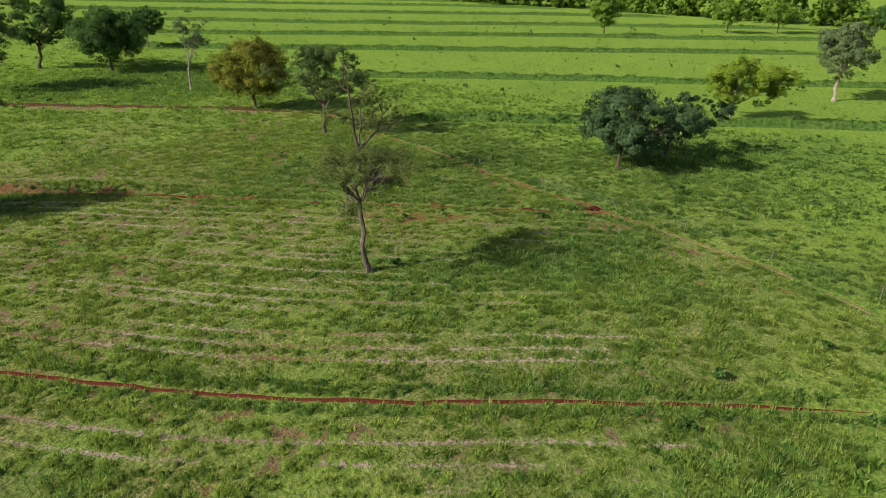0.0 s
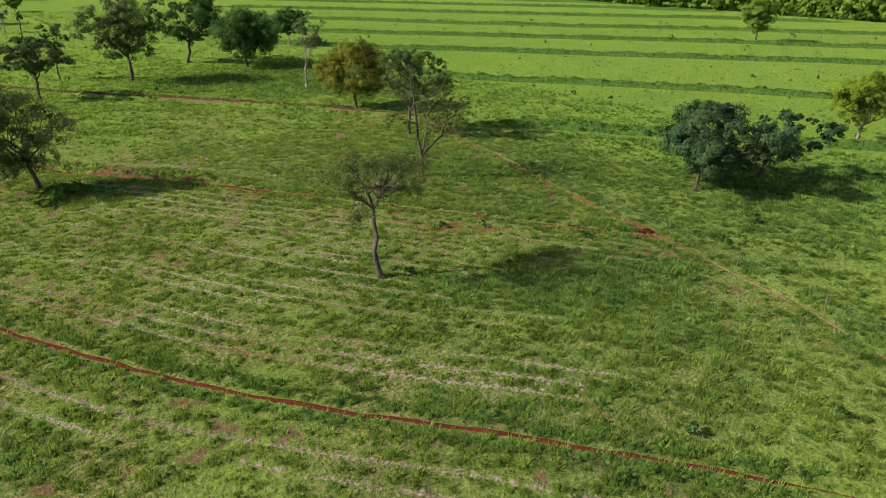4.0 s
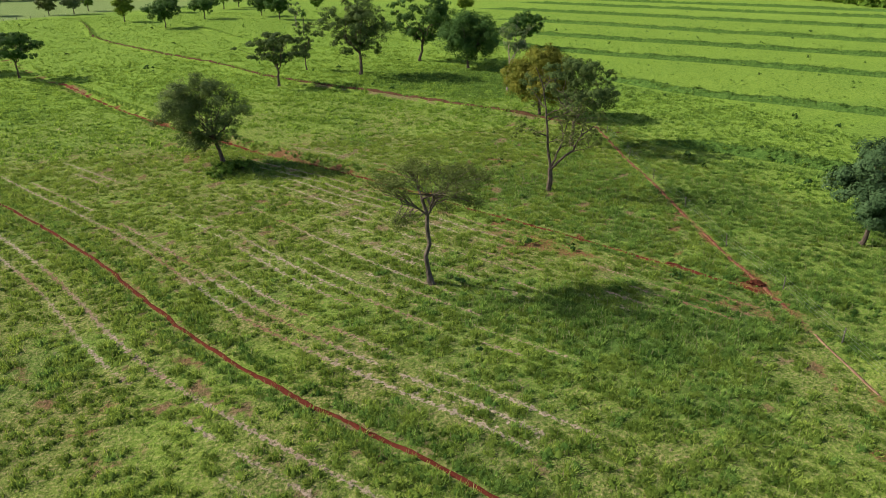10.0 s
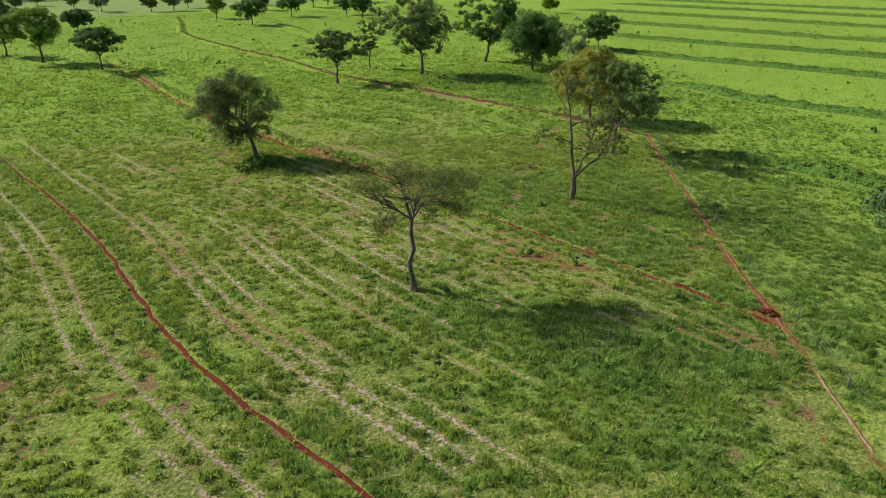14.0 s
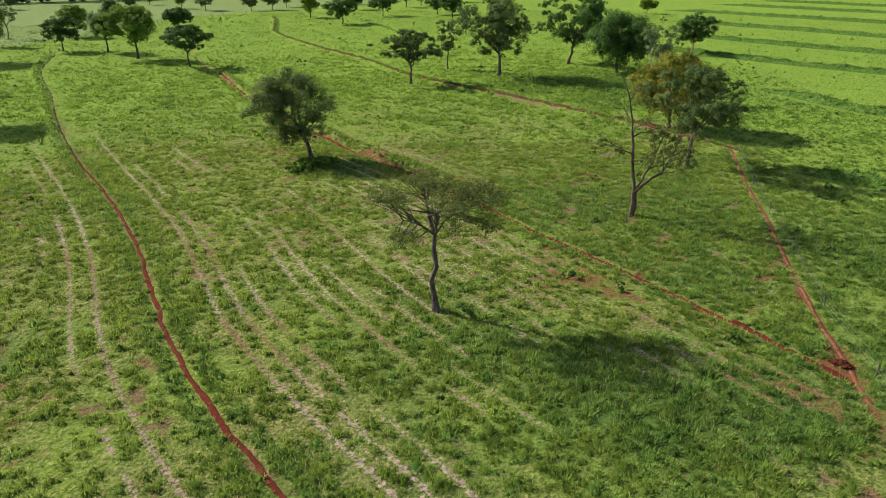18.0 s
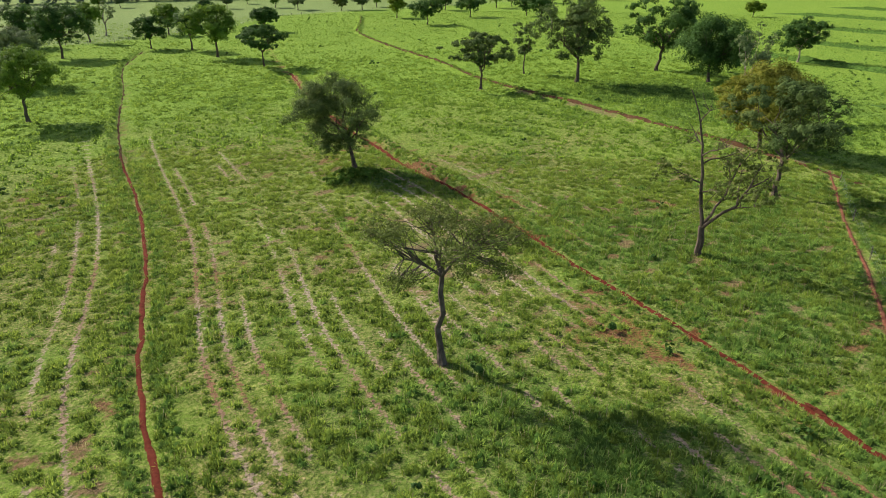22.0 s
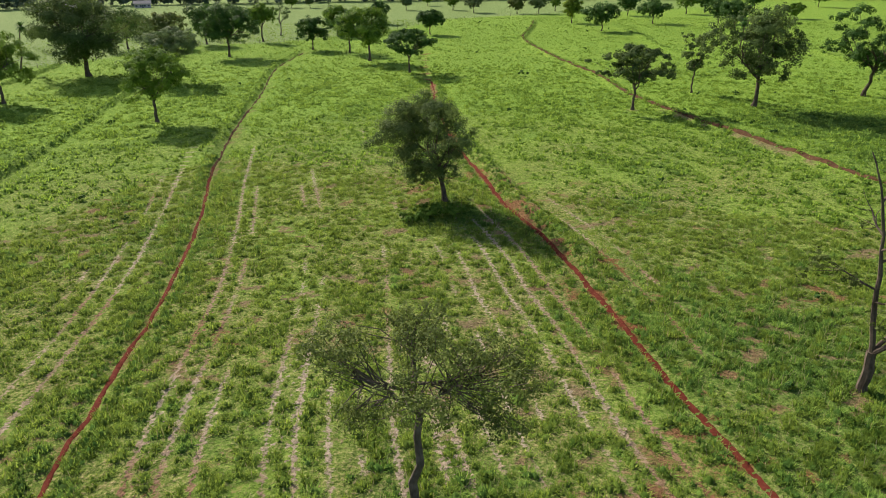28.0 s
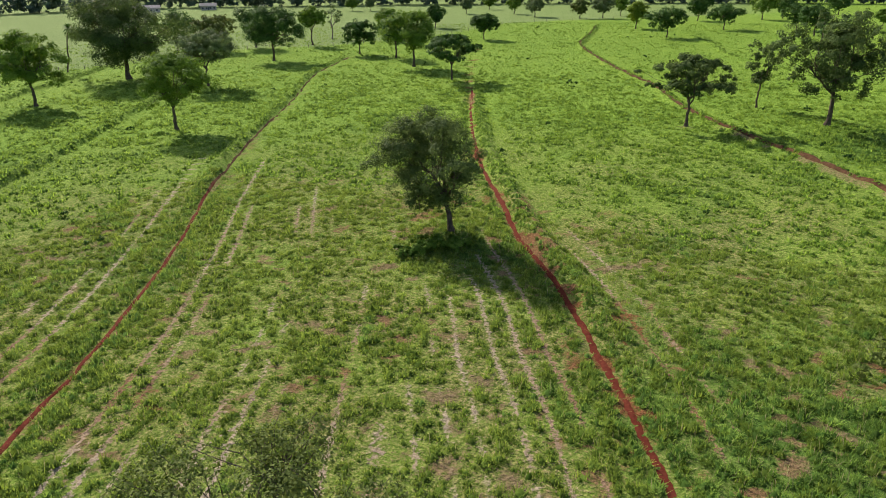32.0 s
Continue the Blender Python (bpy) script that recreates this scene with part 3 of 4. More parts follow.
def clumped(x0, x1, y0, y1, step, each, seed):
    """Tufts that grow together in clumps with gaps between: places, one chance and tone for each clump, and how far out a tuft stands."""
    rng = np.random.default_rng(seed)
    gx, gy = np.meshgrid(np.arange(x0, x1, step), np.arange(y0, y1, step))
    n = gx.size
    cx, cy = gx.ravel() + rng.uniform(-0.42, 0.42, n) * step, gy.ravel() + rng.uniform(-0.42, 0.42, n) * step
    grow = rng.uniform(0.55, 1.25, (n, 1))
    dx, dy = rng.normal(0, 0.25, (n, each)) * grow, rng.normal(0, 0.25, (n, each)) * grow
    out = np.hypot(dx, dy)
    share = np.ones((1, each))
    return tuple(v.ravel() for v in (cx[:, None] + dx, cy[:, None] + dy, rng.uniform(0, 1, (n, 1)) * share, rng.normal(0, 0.20, (n, 1)) * share, grow * np.clip(1.22 - 0.85 * out, 0.45, 1.22)))


def clear_of_trails(dA, dB, dC, gap=0.62):
    return (np.abs(dA) > gap) & (np.abs(dB) > gap * 1.4) & (np.abs(dC) > gap * 1.15)


def grass_zone(name, box, count, blades, fine, seed, base, want, mat=None):
    if fine:
        x, y, r, tone, grow = clumped(*box, 0.94, 5, seed)
    else:
        x, y, r = scatter(*box, count, seed)
        tone, grow = 0 * x, 1 + 0 * x
    keep = want(x, y)
    x, y, r, tone, grow = x[keep], y[keep], r[keep], tone[keep], grow[keep]
    bare, red, dA, dB, dC, dR, left = soil_masks(x, y)
    lush = lushness(x, y)
    off, run = furrows(x, y, dA, dB)
    thick = vnoise(x, y, 3.2, 32) * 0.5 + vnoise(x, y, 1.2, 33) * 0.5
    keep = clear_of_trails(dA, dB, dC, 0.38 + 0.35 * r) & (bare < (0.40 if fine else 0.30) + 0.25 * r) & ~((np.abs(off) < 0.16 + 0.10 * r) & (run > 0.28)) & (r < (np.clip(0.16 + (y + 5) / 80, 0.16, 0.42) if fine else 0.15) + 1.85 * np.clip(thick - (0.25 if fine else 0.29) + 0.40 * lush, 0, 1))
    keep &= left | (r < np.clip(0.90 - (dC - 20) / 60, 0.22, 0.90))
    x, y, lush, thick, tone, grow = x[keep], y[keep], lush[keep], thick[keep], tone[keep], grow[keep]
    rng = np.random.default_rng(seed + 1)
    size = base * ((0.62 + 0.35 * rng.uniform(0, 1, len(x))) * grow if fine else 0.45 + 0.95 * rng.uniform(0, 1, len(x)) ** 1.6) * np.minimum(0.85 + 0.35 * lush + 0.35 * (thick - 0.5), 1.05)
    deep = lush + 0.45 * ~left[keep] + (1.4 * tone if fine else rng.normal(0, 0.25, len(x))) > 0.56
    for which, mat, nm, lab in ((~deep, mat or BLADE, name, "yellow-green pasture grass in loose tufts"), (deep, LUSH, "lush_" + name, "tall deep green pasture grass in thick tufts")):
        if which.any():
            tufts(nm, x[which], y[which], size[which], blades, fine, mat, seed + 5, lab, tone[which] if fine else None)


def core(x, y):
    return (x > -62) & (x < 58) & (y > -44) & (y < 62) & (y > -18 - 1.05 * (x + 45)) & (y > -30 - 1.0 * (50 - x))


def middle(x, y):
    """Thins out with distance, into the sparser grass beyond."""
    thin = np.clip((np.hypot(x + 10, y - 20) - 95) / 110, 0, 0.85)
    return (x > -150) & (x < 95) & (y > -45) & (y < 225) & (y > -40 - 0.95 * (x + 35)) & ~core(x, y) & (vnoise(x, y, 0.9, 51) > thin)


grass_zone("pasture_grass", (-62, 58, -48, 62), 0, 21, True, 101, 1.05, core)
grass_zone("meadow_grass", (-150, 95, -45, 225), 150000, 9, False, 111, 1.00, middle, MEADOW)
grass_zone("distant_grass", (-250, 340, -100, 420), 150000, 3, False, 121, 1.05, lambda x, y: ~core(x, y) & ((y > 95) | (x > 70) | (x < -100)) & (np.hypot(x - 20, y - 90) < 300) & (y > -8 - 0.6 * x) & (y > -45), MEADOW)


# grass that stands taller along the banks
def bank_grass():
    rng = np.random.default_rng(7)
    px, py = [], []
    for line, high, wide in LINES:
        seg = np.hypot(*np.diff(line, axis=0).T)
        m = int(seg.sum() * (1.6 if high < 1.0 else 4.0))
        cum = np.r_[0, np.cumsum(seg)]
        s = rng.uniform(0.02, 0.98, m) * cum[-1]
        cx, cy = np.interp(s, cum, line[:, 0]), np.interp(s, cum, line[:, 1])
        px.append(cx + rng.normal(0, wide * 0.42, m))
        py.append(cy + rng.normal(0, wide * 0.42, m))
    x, y = np.concatenate(px), np.concatenate(py)
    _b, _r, dA, dB, dC, dR, left = soil_masks(x, y)
    keep = clear_of_trails(dA, dB, dC, 0.9) & ((_b < 0.55) | (y > 150))
    x, y = x[keep], y[keep]
    tufts("bank_grass", x, y, rng.uniform(0.45, 0.95, len(x)), 6, False, LUSH, 71, "rank dark green grass on the terrace banks")
    px, py = [], []
    for line, m in ((TRAIL_A, 900), (TRAIL_B, 620), (TRAIL_C, 150)):
        seg = np.hypot(*np.diff(line, axis=0).T)
        cum = np.r_[0, np.cumsum(seg)]
        s = rng.uniform(0, 0.45, m) * cum[-1]
        cx, cy = np.interp(s, cum, line[:, 0]), np.interp(s, cum, line[:, 1])
        side = rng.choice([-1, 1], m)
        px.append(cx + side * rng.uniform(0.45, 1.9, m))
        py.append(cy + side * rng.uniform(0.15, 0.9, m))
    x, y = np.concatenate(px), np.concatenate(py)
    _b, _r, dA, dB, dC, dR, left = soil_masks(x, y)
    keep = clear_of_trails(dA, dB, dC, 0.36) & (_b < 0.8)
    x, y = x[keep], y[keep]
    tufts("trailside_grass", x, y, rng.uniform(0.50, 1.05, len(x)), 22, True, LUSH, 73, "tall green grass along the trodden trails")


def seed_stalks():
    rng = np.random.default_rng(9)
    x, y = rng.uniform(-60, 56, 60000), rng.uniform(-46, 60, 60000)
    bare, red, dA, dB, dC, dR, left = soil_masks(x, y)
    keep = clear_of_trails(dA, dB, dC, 0.5) & (rng.uniform(0, 1, len(x)) < 0.10 + 0.55 * lushness(x, y) * vnoise(x, y, 4, 37))
    x, y = x[keep], y[keep]
    n = len(x)
    z = terrain(x.copy(), y.copy())
    h, a, w = rng.uniform(0.55, 1.15, n), rng.uniform(0, 2 * np.pi, n), rng.uniform(0.010, 0.022, n)
    tilt = rng.normal(0, 0.16, (n, 2)) * h[:, None]
    sx, sy = np.cos(a) * w, np.sin(a) * w
    low, top = np.stack([x, y, z], 1), np.stack([x + tilt[:, 0], y + tilt[:, 1], z + h], 1)
    mid = low + (top - low) * 0.72
    s = np.stack([sx, sy, 0 * sx], 1)
    verts = np.stack([low, mid + s, top, mid - s], 1).reshape(-1, 3)
    me = quick_mesh("seed_stalks", verts, np.arange(4 * n), 4, STALK, np.repeat(rng.uniform(0, 1, n), 4))
    tagged(new("seed_stalks", me), "thin straw-coloured seed stalks above the grass", "grass", kind="stuff")


def weeds():
    """Low dark weeds and seedlings scattered over the fields."""
    rng = np.random.default_rng(17)
    x, y = rng.uniform(-120, 300, 900), rng.uniform(-60, 330, 900)
    _b, _r, dA, dB, dC, dR, left = soil_masks(x, y)
    keep = clear_of_trails(dA, dB, dC, 1.5) & (rng.uniform(0, 1, 900) < np.where(left, 0.16, 0.34))
    x, y = x[keep], y[keep]
    size = rng.uniform(0.30, 0.75, len(x)) * np.where(rng.uniform(0, 1, len(x)) < 0.12, 1.7, 1.0)
    z = terrain(x.copy(), y.copy()) + size * 0.55
    verts, loops, tint = leaf_cloud(np.stack([x, y, z], 1), size, len(x) * 90, 0.20, rng, 0.9, 6, 0.0)
    tagged(new("weeds", quick_mesh("weeds", verts, loops, 3, LEAF_DARK, tint)), "dark green weeds dotted over the pasture", "weeds", kind="stuff")


seed_stalks()
bank_grass()


# ---------- trees ----------
def tube(path, radii, sides=7, seed=0):
    path, radii = np.asarray(path, float), np.asarray(radii, float)
    rng = np.random.default_rng(seed)
    verts, faces = [], []
    t = np.gradient(path, axis=0)
    for i, (p, d, r) in enumerate(zip(path, t, radii)):
        d = d / (np.linalg.norm(d) + 1e-9)
        u = np.cross(d, (0.31, 0.95, 0.05))
        u /= np.linalg.norm(u)
        v = np.cross(d, u)
        for k in range(sides):
            a = 2 * np.pi * k / sides
            verts.append(p + r * (1 + 0.12 * rng.uniform(-1, 1)) * (np.cos(a) * u + np.sin(a) * v))
        if i:
            b = (i - 1) * sides
            faces += [(b + k, b + (k + 1) % sides, b + sides + (k + 1) % sides, b + sides + k) for k in range(sides)]
    faces.append(tuple(range((len(path) - 1) * sides, len(path) * sides)))
    return verts, faces


def bent(a, b, rng, bow=0.12, n=6, sag=0.0):
    """A crooked way from a to b."""
    a, b = np.asarray(a, float), np.asarray(b, float)
    length = np.linalg.norm(b - a)
    s = np.linspace(0, 1, n)[:, None]
    off = rng.normal(0, bow * length, 3) * np.array([1, 1, 0.4])
    path = a + (b - a) * s + off * (s * (1 - s)) * 2 + np.array([0, 0, sag * length]) * (s * (1 - s)) * 2
    path[1:-1] += rng.normal(0, 0.018 * length, (n - 2, 3))
    return path


def leaf_cloud(centres, radii, count, leaf, rng, flat=0.7, sprigs=13, face=0.15):
    """Leaves as small pointed blades, gathered in sprigs on the outside of uneven clumps."""
    centres, radii = np.asarray(centres, float), np.asarray(radii, float)
    k = len(centres)
    d = rng.normal(0, 1, (k, sprigs, 3))
    d /= np.linalg.norm(d, axis=2)[..., None]
    d[..., 2] = np.where(rng.uniform(0, 1, (k, sprigs)) < 0.65, np.abs(d[..., 2]), d[..., 2])
    out = d * rng.uniform(0.55, 1.0, (k, sprigs, 1))
    sub = (centres[:, None] + out * radii[:, None, None] * np.array([1, 1, flat])).reshape(-1, 3)
    sub_r = (radii[:, None] * rng.uniform(0.20, 0.40, (k, sprigs))).ravel()
    sub_out, sub_tint = out.reshape(-1, 3), np.repeat(rng.normal(0, 0.10, k), sprigs) + rng.normal(0, 0.16, k * sprigs)
    w = sub_r ** 2
    pick = rng.choice(len(sub), count, p=w / w.sum())
    e = rng.normal(0, 1, (count, 3))
    e /= np.linalg.norm(e, axis=1)[:, None]
    r = rng.uniform(0.2, 1.0, count) ** 0.5
    pos = sub[pick] + e * (sub_r[pick] * r)[:, None] * np.array([1, 1, 0.75])
    whole = centres.mean(0) - np.array([0, 0, 0.5])
    big = (pos - whole) / (np.linalg.norm(pos - whole, axis=1)[:, None] + 0.1)
    nrm = 0.7 * sub_out[pick] + 0.45 * e + face * big + np.array([0, 0, 0.25]) + 0.25 * rng.normal(0, 1, (count, 3))
    nrm /= np.linalg.norm(nrm, axis=1)[:, None]
    u = np.cross(nrm, rng.normal(0, 1, (count, 3)))
    u /= np.linalg.norm(u, axis=1)[:, None]
    v = np.cross(nrm, u)
    ln = leaf * rng.uniform(0.6, 1.3, count)[:, None]
    tip = pos + u * ln - np.array([0, 0, 0.22]) * ln
    verts = np.stack([pos - u * ln * 0.6 + v * ln * 0.55, pos - u * ln * 0.6 - v * ln * 0.55, tip], 1).reshape(-1, 3)
    tint = np.clip(0.5 + 0.12 * rng.normal(0, 1, count) + sub_tint[pick], 0, 1)
    return verts, np.arange(count * 3), np.repeat(tint, 3)


def tree(x, y, high, clear, spread, label, leaf=LEAF_MID, bark=BARK, seed=1, clumps=16, leaves=4500, size=0.34, flat=0.62, lean=(0, 0), limbs=5,
         girth=0.0, fork=0.55, extra=(), gap=0.0, stems=1, category="tree", fill=1.0, top=1.0, oval=None, bend=None):
    """A tree: tapered trunk, crooked limbs and a crown of leaf clumps. clear: height of the crown's underside; spread: its radius."""
    clear *= 0.86
    rng = np.random.default_rng(seed * 31 + 7)
    z0 = height(x, y)
    root = tagged(new("tree"), label, category)
    root.location = (x, y, z0 - 0.05)
    girth = girth or 0.020 * high + 0.05
    deep = (high - clear) / 2
    mid = np.array([lean[0], lean[1], clear + deep])
    lobe = rng.uniform(0, 2 * np.pi, 3)
    cs, rs = [], []
    for k in range(clumps):
        g = (k + 0.5) / clumps
        zc = 1 - 2 * g + rng.uniform(-0.12, 0.12)
        a = k * 2.39996 + rng.uniform(-0.9, 0.9)
        shell = np.sqrt(max(0.04, 1 - zc * zc))
        reach = 1.12 * spread * (1 + 0.13 * np.sin(a + lobe[0]) + 0.15 * np.sin(2 * a + lobe[1]) + 0.16 * np.sin(3 * a + lobe[2] + 2.0 * zc))
        rad = (0.14 * spread + 0.17 * deep) * rng.choice([0.75, 0.9, 1.05, 1.25] if fill > 1.1 else [0.55, 0.8, 1.0, 1.45]) * fill * 1.1
        q = rng.uniform(0.72, 1.08) if fill > 1.1 else rng.uniform(0.55, 1.20)
        cs.append(mid + np.array([np.cos(a) * shell * max(reach - rad, 0.3) * q, np.sin(a) * shell * max(reach - rad, 0.3) * q,
                                  zc * max(deep - rad * flat, 0.2) * top * rng.uniform(0.88, 1.10)]))
        rs.append(rad)
    if oval:  # a crown longer one way than the other
        u = np.array([oval[0], oval[1], 0.0])
        cs = [c + u * ((c - mid) @ u) * (oval[2] - 1) - (c - mid - u * ((c - mid) @ u) - np.array([0, 0, c[2] - mid[2]])) * (1 - 1 / oval[2]) for c in cs]
    for ex in extra:
        cs.append(np.array(ex[:3]))
        rs.append(ex[3])
    keep = rng.uniform(0, 1, len(cs)) >= gap
    cs, rs = [c for c, k in zip(cs, keep) if k], [r for r, k in zip(rs, keep) if k]
    bend = bend or (lean[0] * 0.35, lean[1] * 0.35)
    split = np.array([bend[0], bend[1], max(clear * 0.9, high * fork * 0.6)])
    trunk = bent((0, 0, 0), split, rng, 0.05, 7)
    flare = np.linspace(1.0, 0.62, 7) * girth
    flare[0] *= 1.45
    part("trunk", *tube(trunk, flare, 9, seed), bark, root)
    # limbs, each to a group of clumps, and twigs from limb to clump
    ang = np.array([np.arctan2(c[1] - split[1], c[0] - split[0]) for c in cs])
    order = np.argsort(ang)
    for g in np.array_split(order, min(limbs, len(order))):
        if len(g) == 0:
            continue
        goal = np.mean([cs[i] for i in g], axis=0)
        start = trunk[-1] if rng.uniform() < 0.6 else trunk[-2]
        end = start + (goal - start) * 0.72
        path = bent(start, end, rng, 0.12, 6, 0.05)
        v, f = tube(path, np.linspace(girth * 0.48, girth * 0.18, 6), 6, seed)
        for i in g:
            k = rng.integers(2, 6)
            tw = bent(path[k], cs[i] + (cs[i] - path[k]) * 0.12, rng, 0.10, 5)
            v2, f2 = tube(tw, np.linspace(girth * 0.16, girth * 0.04, 5), 5, seed)
            f += [tuple(q + len(v) for q in face) for face in f2]
            v += v2
        part("branch", v, f, bark, root)
    verts, loops, tint = leaf_cloud(cs, rs, int(leaves * (2.0 if fill > 1.1 else 1.5)), size * (0.80 if fill > 1.1 else 0.92), rng, flat, 12)
    crown = new("crown", quick_mesh("crown", verts, loops, 3, leaf, tint))
    crown.parent = root
    return root

weeds()
# the trees round the trails
def lobes(shapes, seed):
    """Clumps gathered in flattened boughs: centre, half sizes, number."""
    rng = np.random.default_rng(seed)
    out = []
    for centre, half, count in shapes:
        for _k in range(count):
            d = rng.normal(0, 1, 3)
            d *= rng.uniform(0.35, 1.0) / np.linalg.norm(d)
            out.append((*(np.array(centre) + d * np.array(half)), rng.uniform(0.75, 1.45)))
    return tuple(out)


tree(0, 0, 12.8, 11.6, 4.2, "slender flat-topped tree with open olive crown", LEAF_OLIVE, BARK_GREY, 1, 16, 9800, 0.108, 0.55, (0.2, 0.2), 5, 0.28, 0.60, fill=0.85, bend=(-0.6, 1.1),
     extra=lobes((((-4.0, -0.2, 11.4), (2.2, 2.4, 0.8), 22), ((4.1, 0.9, 10.9), (2.6, 2.6, 1.2), 32), ((-0.8, 3.2, 11.9), (2.6, 2.0, 0.7), 18), ((1.6, -2.8, 11.0), (1.9, 1.6, 0.7), 10), ((0.2, 0.6, 11.7), (2.0, 1.8, 0.6), 14),
                  ((-2.9, -0.4, 7.3), (1.9, 1.5, 0.8), 13), ((4.4, 0.6, 8.6), (1.4, 1.3, 0.9), 11), ((2.0, 0.4, 8.2), (0.9, 0.9, 0.5), 3)), 5))


def forked_tree(x, y, label, lat, seed):
    """A nearly bare tree whose stems part low; sideways places are along lat."""
    rng = np.random.default_rng(seed)
    root = tagged(new("tree"), label, "tree")
    root.location = (x, y, height(x, y) - 0.05)

    def place(s, d, z):
        return np.array([lat[0] * s - lat[1] * d, lat[1] * s + lat[0] * d, z])

    def limb(name, points, r0, r1):
        path = []
        pts = [place(*p) for p in points]
        for p, q in zip(pts, pts[1:]):
            path += list(bent(p, q, rng, 0.06, 4)[:-1])
        path.append(pts[-1])
        part(name, *tube(path, np.linspace(r0, r1, len(path)), 7, seed), BARK, root)
        return path

    limb("trunk", [(0, 0, 0), (0.1, 0, 1.8), (0, 0, 3.4)], 0.42, 0.33)
    main = limb("branch", [(0, 0, 3.3), (-0.5, 0.2, 6.2), (-0.7, 0.3, 9.0), (-1.1, 0.2, 12.0), (-1.9, -0.2, 15.4), (-2.9, 0, 17.6)], 0.23, 0.04)
    side = limb("branch", [(0, 0, 3.2), (1.4, -0.5, 4.9), (3.0, -0.8, 6.3), (3.9, -0.4, 8.2), (5.7, -0.2, 9.6)], 0.21, 0.05)
    back = limb("branch", [(0, 0, 3.3), (1.0, 1.4, 5.2), (2.0, 2.6, 7.4), (2.8, 3.4, 10.4)], 0.18, 0.05)
    ends = []
    for base, goal in ((main[5], (-3.6, 0, 9.4)), (main[7], (2.4, 0.6, 11.6)), (main[8], (1.2, -2.2, 12.6)), (main[9], (-2.6, 1.8, 13.6)), (main[11], (-0.6, 0.4, 15.8)),
                       (side[4], (4.6, -2.4, 7.0)), (side[6], (3.0, 0.6, 9.4)), (side[8], (5.4, -1.6, 8.9)), (side[9], (4.8, 0.9, 10.4)),
                       (back[4], (4.2, 3.0, 7.8)), (back[6], (1.4, 4.4, 9.6)), (back[8], (3.8, 2.6, 11.2)), (main[4], (1.5, -1.8, 8.0))):
        goal = place(*goal)
        tw = bent(base, goal, rng, 0.10, 5)
        v, f = tube(tw, np.linspace(0.10, 0.025, 5), 5, seed)
        for _k in range(7):
            s = tw[rng.integers(1, 5)]
            tip = s + (goal - base) * 0.35 + rng.normal(0, 0.8, 3)
            v2, f2 = tube(bent(s, tip, rng, 0.12, 4), np.linspace(0.035, 0.012, 4), 4, seed)
            f += [tuple(q + len(v) for q in face) for face in f2]
            v += v2
            ends.append(tip)
        part("branch", v, f, BARK, root)
    ends = [e for e in ends if e[2] < 12.5]
    verts, loops, tint = leaf_cloud(ends, [0.8] * len(ends), 6000, 0.14, rng, 0.8, 5)
    crown = new("crown", quick_mesh("crown", verts, loops, 3, LEAF_OLIVE, tint))
    crown.parent = root


forked_tree(25.3, 24.0, "nearly leafless tall tree with forked crooked stems", (0.95, -0.3), 2)
tree(40.5, 45.9, 15.4, 6.6, 8.0, "feathery olive-green tree beside the cattle trail", LEAF_DEEP, BARK, 3, 28, 14000, 0.20, 0.6, (0.8, 0.0), 6)
tree(-19.1, 54.0, 14.6, 2.0, 6.1, "round leafy tree with a leaning trunk", LEAF_SOFT, BARK, 4, 52, 25000, 0.16, 0.72, (-2.2, 0.0), 8, fill=0.92, extra=((-5.2, 1.4, 3.4, 1.6), (-3.4, -1.6, 2.6, 1.3)), oval=(0.91, -0.41, 1.12))
tree(-3.1, 123.4, 13.4, 6.6, 7.2, "flat-topped tree with dark spreading crown", LEAF_DEEP, BARK, 5, 34, 9500, 0.26, 0.45, (0, 0), 7, fill=0.95)
tree(7.6, 149.5, 14.8, 4.2, 3.4, "slim sparse tree with a single stem", LEAF_DEEP, BARK, 6, 13, 2800, 0.27, 0.8, (0.2, 0), 4, 0.22)
tree(20.9, 135.2, 21.5, 5.5, 8.8, "tall open-crowned tree with a straight grey trunk", LEAF_DEEP, BARK, 7, 40, 15000, 0.28, 0.8, (0, 0), 7)
tree(44.9, 157.2, 20.5, 5.5, 11.0, "wide dark tree with gaps in its crown", LEAF_DARK, BARK, 8, 34, 13500, 0.33, 0.6, (3.0, 0.5), 7, gap=0.04)
tree(54.5, 138.0, 16.9, 0.9, 10.3, "dense dark green round tree", LEAF_DARK, BARK, 9, 44, 15000, 0.36, 0.8, fill=1.35)
tree(91, 178, 14.0, 3.0, 7.2, "dark green tree with pale trunk", LEAF_DARK, BARK_PALE, 10, 22, 6500, 0.36, 0.8, fill=1.2)
tree(50.4, 98.5, 18.0, 9.5, 5.0, "thin pale tree with grey sparse twigs", LEAF_GREY, BARK_PALE, 11, 14, 2200, 0.24, 0.8, (1.5, 0.5), 6, 0.24)
tree(46.6, 71.5, 14.8, 1.4, 7.4, "dense round tree with yellowing leaves", LEAF_YELLOW, BARK, 12, 44, 18000, 0.28, 0.8, fill=1.35)
tree(51.5, -5.5, 12.4, 1.0, 8.0, "broad dense dark green tree", LEAF_HOLLY, BARK, 13, 44, 22000, 0.25, 0.75, (3.0, 0.4), fill=1.15)
tree(64.5, -8.4, 10.4, 3.4, 5.6, "low leaning tree beside a broad dark one", LEAF_HOLLY, BARK, 14, 18, 8000, 0.25, 0.6, (1.8, -1.8), 5)
tree(97.8, -10.5, 13.2, 3.0, 8.2, "bright lime-green tree with pale trunk", LEAF_LIME, BARK_PALE, 15, 28, 11000, 0.30, 0.8, (1.5, -1.0), fill=1.2)
